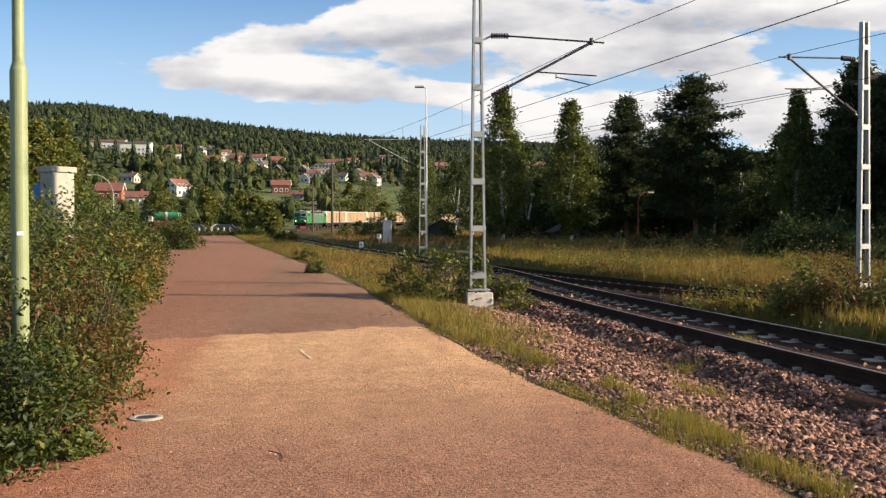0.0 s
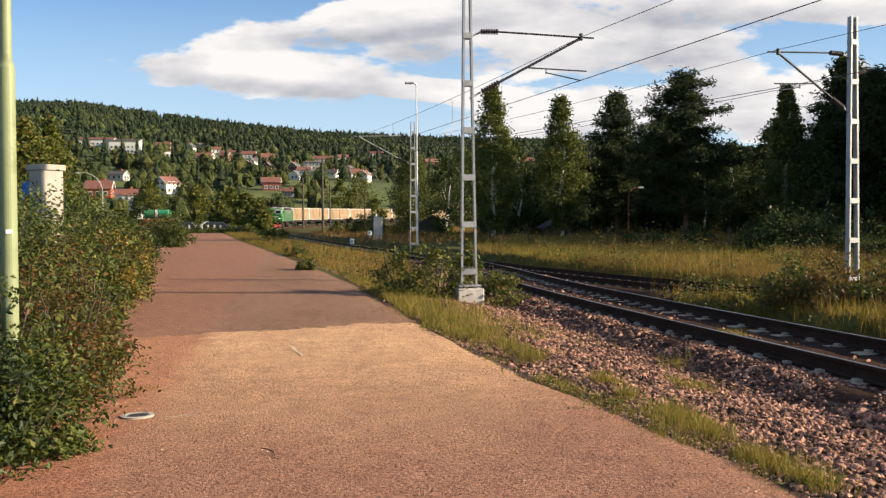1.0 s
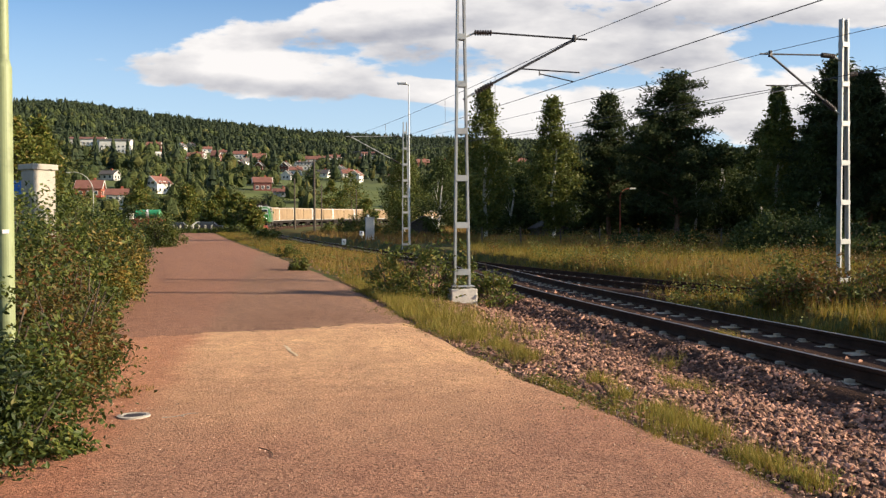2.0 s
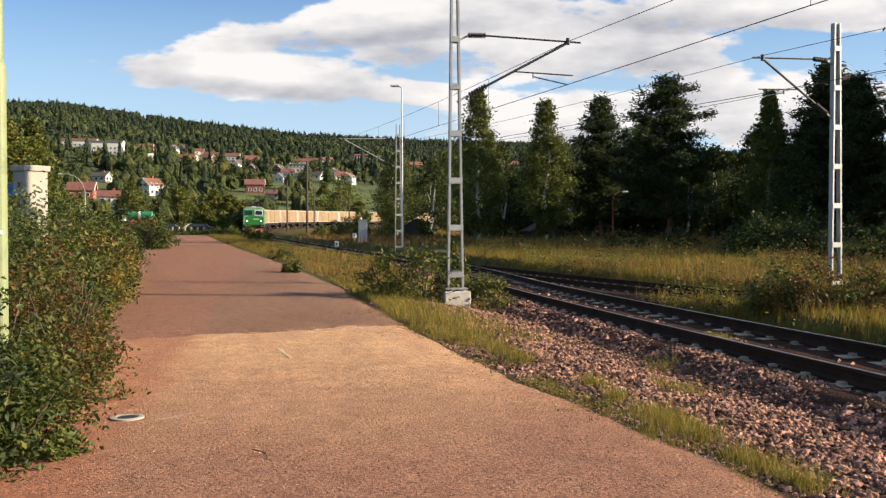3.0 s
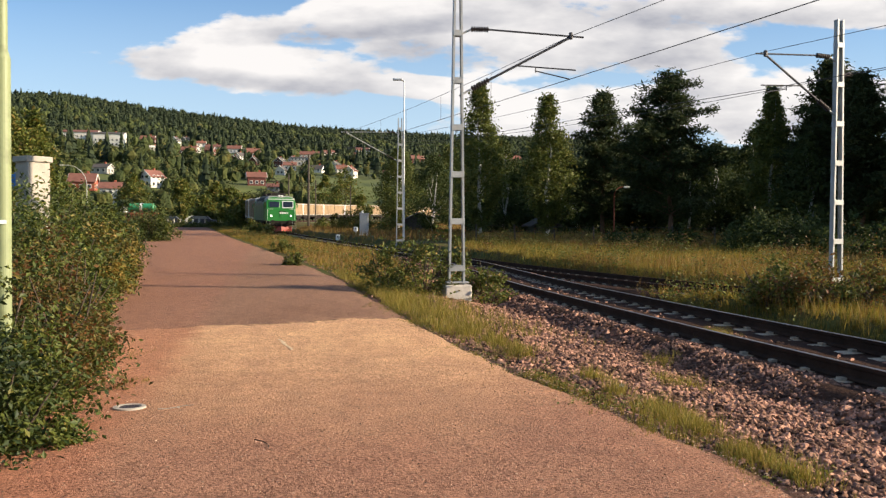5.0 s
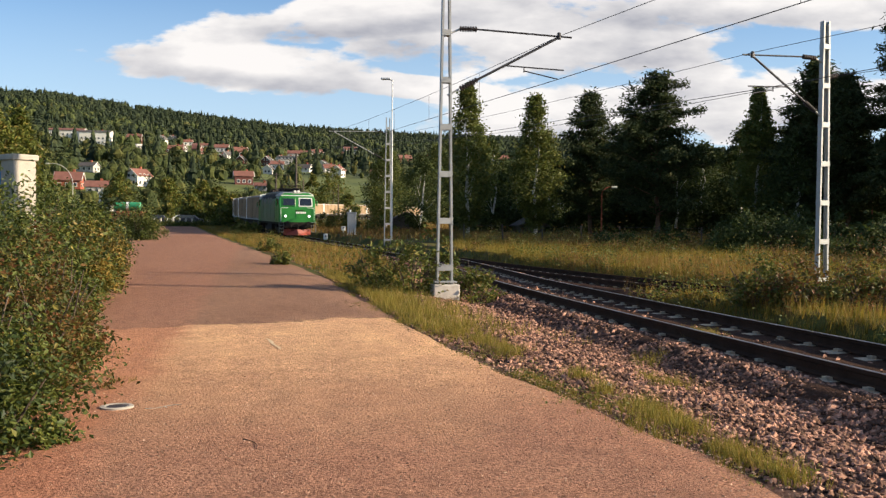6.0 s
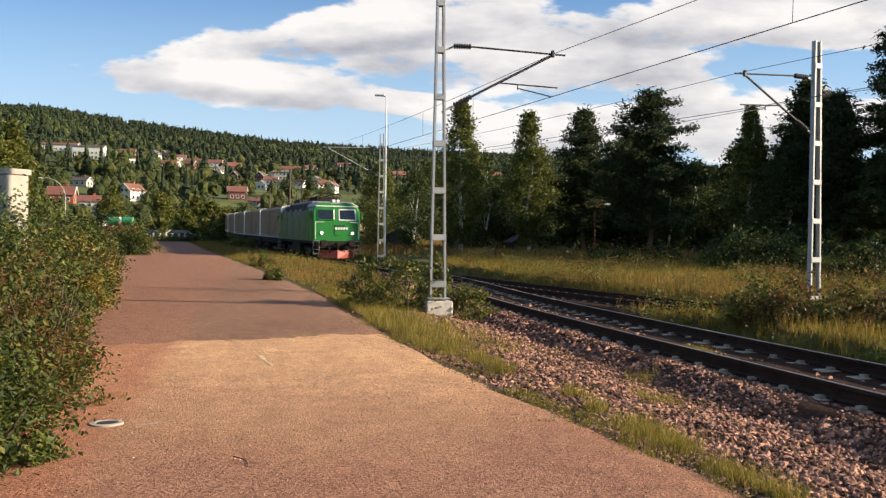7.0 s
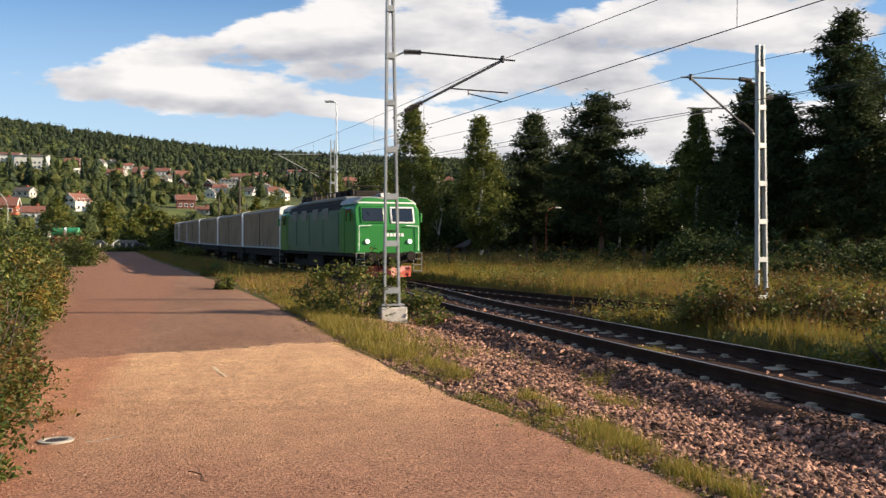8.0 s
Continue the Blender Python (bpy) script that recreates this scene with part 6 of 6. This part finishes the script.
# ---- things along the path ----
pole = empty("steel_pole", Matrix.Translation((-3.40, 7.3, 0.0)), "pale green painted steel pole with a thinner upper part", "pole")
part("lower_tube", rod((0, 0, -0.1), (0, 0, 2.92), 0.066, sides=24), "pole_green", pole)
part("collar", rod((0, 0, 2.92), (0, 0, 2.99), 0.066, 0.046, sides=24), "pole_green", pole)
part("upper_tube", rod((0, 0, 2.99), (0.0, 0, 6.5), 0.046, 0.042, sides=24), "pole_green", pole)
part("sticker", box(0.05, 0.012, 0.032, (0.030, -0.062, 1.615), 0.003, rot=Matrix.Rotation(radians(26), 4, "Z")), "white_paint", pole, "small white sticker")

z = float(ground_z(-9.3, 22))
kiosk = empty("concrete_kiosk", Matrix.Translation((-9.33, 22, z)) @ Matrix.Rotation(radians(52), 4, "Z"), "narrow weathered plaster kiosk with a flat cap in the hedge", "kiosk")
part("body", box(0.56, 0.56, 2.95, (0, 0, 1.47), 0.015), "plaster", kiosk)
part("cap", box(0.66, 0.66, 0.14, (0, 0, 3.0), 0.02), "plaster", kiosk)
part("door", box(0.4, 0.03, 1.7, (0.0, -0.29, 1.5), 0.01), "plaster", kiosk)
sign = empty("blue_sign", Matrix.Translation((-10.0, 22.3, float(ground_z(-10, 22.3)))), "small blue enamel sign on a post", "sign")
part("post", rod((0, 0, 0), (0, 0, 2.6), 0.03, sides=10), "grey_box", sign)
part("plate", box(0.26, 0.02, 0.40, (0.1, -0.04, 2.5), 0.008), "blue_sign", sign)


def cover_ring():
    ring = empty("well_ring", Matrix.Translation((-2.50, 7.62, float(soft_interp(7.62, PATH_Y, PATH_Z)) + 0.045)), "low pale concrete ring round a dark drain hole", "drain")
    bm = bmesh.new()
    prof = [(0.08, -0.06), (0.08, 0.012), (0.10, 0.022), (0.135, 0.018), (0.145, -0.06)]
    n = 28
    rings = [[bm.verts.new((r * math.cos(2 * math.pi * k / n), r * math.sin(2 * math.pi * k / n), h)) for r, h in prof] for k in range(n)]
    for k in range(n):
        for j in range(len(prof) - 1):
            bm.faces.new((rings[k][j], rings[(k + 1) % n][j], rings[(k + 1) % n][j + 1], rings[k][j + 1]))
    bmesh.ops.recalc_face_normals(bm, faces=bm.faces)
    part("ring", bm, "plaster", ring)
    # solid disc whose dark colour stands in for the shade inside the ring
    part("hole", rod((0, 0, -0.02), (0, 0, 0.017), 0.0815, sides=24), "insulator", ring, "dark disc standing in for the shaded opening")


cover_ring()


def paint_streak(x, y, length, width, turn):
    """A scuffed streak of old pale paint on the asphalt."""
    n = 9
    vs = []
    for k in range(n):
        t = k / (n - 1) - 0.5
        w = width * (0.35 + 0.65 * math.cos(t * 2.7)) * (1 + 0.3 * math.sin(k * 2.1))
        wob = 0.012 * math.sin(k * 1.7)
        for h in (0.0, 0.0025):
            for sgn in (-1, 1):
                vs.append((sgn * w / 2 + wob, t * length, h - 0.001))
    fs = []
    for k in range(n - 1):
        a, b = 4 * k, 4 * k + 4
        fs += [(a + 2, a + 3, b + 3, b + 2), (a, a + 2, b + 2, b), (a + 3, a + 1, b + 1, b + 3)]
    mark = raw("paint_streak", vs, fs, "old_paint")
    mark.matrix_basis = Matrix.Translation((x, y, float(soft_interp(y, PATH_Y, PATH_Z)) + 0.0535)) @ Matrix.Rotation(radians(turn), 4, "Z")
    return tagged(mark, "scuffed pale paint streak on the asphalt", "paint mark")


paint_streak(-1.83, 11.75, 1.55, 0.045, 17)
twig = empty("twig", Matrix.Translation((-2.12, 7.6, 0.065)), "thin pale dry twig on the asphalt", "twig")
bm = bmesh.new()
limb(bm, (-0.12, -0.06, 0), (0.14, 0.09, 0.005), 0.0035, 0.002, 4, 0.05)
part("stick", bm, "plaster", twig)
bm = bmesh.new()
limb(bm, (0.02, 0.02, 0), (0.05, -0.03, 0.004), 0.003, 0.002, 2, 0.1)
part("side_shoot", bm, "tarp_white", twig)
twig = empty("twig", Matrix.Translation((-1.22, 6.42, 0.062)), "dark curved strip lying on the asphalt", "twig")
bm = bmesh.new()
for k in range(5):
    a, b = radians(20 + 14 * k), radians(34 + 14 * k)
    rod((0.22 * math.sin(a) - 0.1, 0.3 * math.cos(a) - 0.25, 0), (0.22 * math.sin(b) - 0.1, 0.3 * math.cos(b) - 0.25, 0), 0.0028, sides=5, bm=bm)
part("stick", bm, "wood_post", twig)


def rock(x, y, r, mat, label):
    v, f = stone_template(77)
    z = float(verge_z(x, y))
    ob = raw("rock", v * np.array([r, r * 0.8, r * 0.55]) + np.array([x, y, z + r * 0.3]), f, mat)
    return tagged(ob, label, "stone")


rock(1.93, 8.75, 0.085, "concrete", "pale stone at the edge of the gravel")
block = empty("concrete_block", Matrix.Translation((-8.15, 25.2, float(ground_z(-8.15, 25.2)))), "small grey concrete block at the path's edge", "block")
part("body", box(0.36, 0.3, 0.34, (0, 0, 0.10), 0.04), "grey_box", block)

# ---- things along the railway ----
cab = empty("signal_cabinet", Matrix.Translation((-4.6, 75, float(ground_z(-4.6, 75)) - 0.05)), "grey steel signalling cabinet beside the track", "cabinet")
part("body", box(0.72, 0.5, 1.75, (0, 0, 0.98), 0.03), "grey_box", cab)
part("roof", box(0.8, 0.58, 0.07, (0, 0, 1.88), 0.02), "grey_box", cab)
part("door", box(0.6, 0.03, 1.5, (0, -0.262, 1.0), 0.01), "grey_box", cab)
part("vent_cap", rod((-0.15, 0, 1.9), (-0.15, 0, 2.12), 0.09, sides=10), "white_paint", cab)
part("plinth", box(0.76, 0.54, 0.22, (0, 0, 0.08), 0.01), "concrete", cab)
for x, y, h in ((-6.75, 75, 0.95), (-5.25, 74.4, 0.75)):
    sig = empty("dwarf_signal", Matrix.Translation((x, y, float(ground_z(x, y)))), "low white dwarf signal beside the turnout", "signal")
    part("post", rod((0, 0, 0), (0, 0, h * 0.6), 0.05, sides=10), "grey_box", sig)
    part("head", box(0.34, 0.2, h * 0.5, (0, 0, h * 0.75), 0.06), "tarp_white", sig)
    part("lamp", rod((0, -0.12, h * 0.8), (0, -0.09, h * 0.8), 0.06, sides=12), "dark_metal", sig)


def far_mast(x, y, h, side):
    """A slim dark mast with one bracket."""
    z = float(ground_z(x, y))
    mast = empty("catenary_pole", Matrix.Translation((x, y, z)), "distant dark catenary pole along the curve", "catenary mast", "catenary masts")
    part("pole", rod((0, 0, 0), (0, 0, h), 0.15, 0.11, sides=8), "wood_post", mast)
    part("bracket_tube", rod((0, 0, h - 2.2), (side * 2.6, 0, h - 0.8), 0.03, sides=6), "wood_post", mast)
    part("top_tie", rod((0, 0, h - 0.7), (side * 2.6, 0, h - 0.8), 0.025, sides=6), "wood_post", mast)


for x, y, h, side in ((-13.4, 110, 9.0, -1), (-21.5, 150, 8.4, -1), (-20.5, 180, 8.4, -1), (-15.5, 205, 8.2, -1)):
    far_mast(x, y, h, side)


def wire_fence():
    pts = curve_through([(3.6, 58), (9.5, 56.5), (15, 53), (21, 48), (27, 42)], 0.5)
    fence = empty("wire_fence", Matrix(), "low wire fence on dark wooden posts in the meadow", "fence")
    tops = []
    for k in range(0, len(pts), 5):
        x, y = pts[k]
        z = float(ground_z(x, y))
        h = 1.15 + rng.uniform(-0.08, 0.08)
        lean = rng.normal(size=2) * 0.03
        bm = rod((x, y, z - 0.2), (x + lean[0], y + lean[1], z + h), 0.05, 0.042, sides=8)
        part("post", bm, "wood_post", fence)
        tops.append((x, y, z + h))
    for q in (0.1, 0.45, 0.8):
        for a, b in zip(tops, tops[1:]):
            part("strand", rod((a[0], a[1], a[2] - q), (b[0], b[1], b[2] - q), 0.006, sides=4), "wire", fence)


wire_fence()


def street_lamp(x, y, h, reach, side, mat, label):
    """A post that bends over into an arm with a lamp head."""
    z = float(ground_z(x, y))
    lamp_post = empty("street_lamp", Matrix.Translation((x, y, z)), label, "street lamp")
    bm = rod((0, 0, 0), (0, 0, h - reach), 0.07, 0.05, sides=10)
    last = Vector((0, 0, h - reach))
    for k in range(1, 9):
        a = radians(100 * k / 8)
        c = Vector((side * reach * (1 - math.cos(a)), 0, h - reach + reach * math.sin(a)))
        rod(last, c, 0.045, sides=8, bm=bm)
        last = c
    part("post", bm, mat, lamp_post)
    part("lamp_housing", box(0.5, 0.22, 0.14, (last.x + side * 0.2, 0, last.z), 0.05), "tarp_white", lamp_post)


street_lamp(15.9, 74, 4.1, 0.7, 1, "brick_red", "reddish street lamp with a curved arm under the trees")
street_lamp(32.3, 62, 3.9, 0.8, 1, "brick_red", "reddish street lamp with a curved arm under the trees")
street_lamp(-43.5, 120, 8.0, 2.6, -1, "grey_box", "grey street lamp with a long curved arm")


def shed(x, y, w, d, h, rise, wall, roof, label, turn=0):
    z = float(ground_z(x, y))
    hut = empty("shed", Matrix.Translation((x, y, z)) @ Matrix.Rotation(radians(turn), 4, "Z"), label, "shed")
    part("wall", prism([(-w / 2, -0.2), (w / 2, -0.2), (w / 2, h), (0, h + rise), (-w / 2, h)], -d / 2, d / 2), wall, hut)
    for sgn in (-1, 1):
        part("roof", prism([(0, h + rise + 0.02), (0, h + rise + 0.14), (sgn * (w / 2 + 0.3), h - 0.06), (sgn * (w / 2 + 0.3), h - 0.18)], -d / 2 - 0.25, d / 2 + 0.25), roof, hut)
    part("door", box(0.85, 0.06, 1.8, (0, -d / 2 - 0.02, 0.9), 0.01), "wood_post", hut)


shed(10.6, 79, 2.2, 2.2, 0.9, 0.5, "wood_post", "roof_dark", "dark low wooden shed under the birches", 12)
shed(-0.2, 98, 2.8, 2.4, 1.2, 0.7, "wood_post", "roof_dark", "dark low hut among the trees", 5)
shed(14.3, 92, 5.5, 3.0, 2.4, 0.5, "tarp_white", "tarp_white", "white-roofed shed glimpsed through the trunks", 85)

# ---- the yard at the path's end ----
tank = empty("tank_wagon", Matrix.Translation((-41.2, 136, float(ground_z(-41.2, 136)))), "green tank on an orange-red base behind the hedge", "tank wagon")
bm = rod((-1.75, 0, 2.65), (1.75, 0, 2.65), 0.60, sides=24)
for e in (-1, 1):
    rod((e * 1.75, 0, 2.65), (e * 1.98, 0, 2.65), 0.60, 0.36, sides=24, bm=bm)
part("tank", bm, "tank_green", tank)
part("band", rod((-0.2, 0, 2.65), (0.2, 0, 2.65), 0.615, sides=24), "white_paint", tank, "pale band round the tank")
for e in (-1.2, 1.2):
    part("saddle", box(0.25, 1.0, 0.5, (e, 0, 2.1), 0.03), "dark_metal", tank)
part("base", box(4.6, 1.9, 1.75, (0, 0, 0.98), 0.06), "brick_red", tank)
part("end_box", box(1.1, 1.5, 1.1, (-2.6, 0, 2.42), 0.05), "tarp_white", tank)


def car(x, y, turn, paint, label):
    z = float(ground_z(x, y))
    auto = empty("car", Matrix.Translation((x, y, z)) @ Matrix.Rotation(radians(turn), 4, "Z"), label, "car", "parked cars")
    body = prism([(-2.1, 0.3), (2.1, 0.3), (2.15, 0.7), (1.25, 0.9), (0.75, 1.38), (-1.2, 1.42), (-2.0, 0.95), (-2.15, 0.7)], -0.82, 0.82)
    bmesh.ops.bevel(body, geom=list(body.edges), offset=0.06, segments=2, affect="EDGES")
    part("body", body, paint, auto)
    for sgn in (-1, 1):
        part("side_window", prism([(-1.45, 0.95), (1.0, 0.95), (0.68, 1.32), (-1.1, 1.35)], sgn * 0.81, sgn * 0.835), "cab_glass", auto)
        for xx in (-1.3, 1.3):
            part("wheel", rod((xx, sgn * 0.62, 0.31), (xx, sgn * 0.84, 0.31), 0.31, sides=18), "dark_metal", auto)


car(-37.2, 137, 8, "car_paint", "dark parked car near the path's end")
car(-33.0, 139, 4, "car_paint", "dark parked car near the path's end")
car(-35.2, 146, 10, "tarp_white", "white parked car behind the dark ones")
for k in range(7):
    x, y = -36.2 + 0.9 * k, 131.5
    bol = empty("bollard", Matrix.Translation((x, y, float(ground_z(x, y)))), "pale concrete bollard at the yard's edge", "bollard", "bollards in a row")
    part("post", box(0.25, 0.25, 1.0, (0, 0, 0.45), 0.05), "concrete", bol)



# ---- what moves ----
SPEED = 18.4
ARC = np.arange(len(TRACK)) * 0.5
FRONT_AT_END = float(np.interp(39.3, TRACK[:, 1][:200], ARC[:200]))


def on_track(s):
    x, y = np.interp(s, ARC, TRACK[:, 0]), np.interp(s, ARC, TRACK[:, 1])
    return Vector((float(x), float(y), float(rail_z(y))))


def vehicle_pose(s, a, b):
    """The pose of a vehicle whose front is at s and whose bogies run a and b behind it."""
    p, q = on_track(s + a), on_track(s + b)
    d = (q - p).normalized()
    turn = d.to_track_quat("Y", "Z").to_matrix().to_4x4()
    return Matrix.Translation(p - d * a) @ turn


def front_at(t):
    return FRONT_AT_END + SPEED * (8.0 - t)


def motions():
    steps = [k * 0.5 for k in range(17)]
    walk(LOCO, [(t, vehicle_pose(front_at(t), 3.6, 10.7)) for t in steps])
    for k, car in enumerate(CARS):
        back = 14.4 + k * WAGON
        walk(car, [(t, vehicle_pose(front_at(t) + back, 2.6, WAGON - 2.6)) for t in steps])


motions()
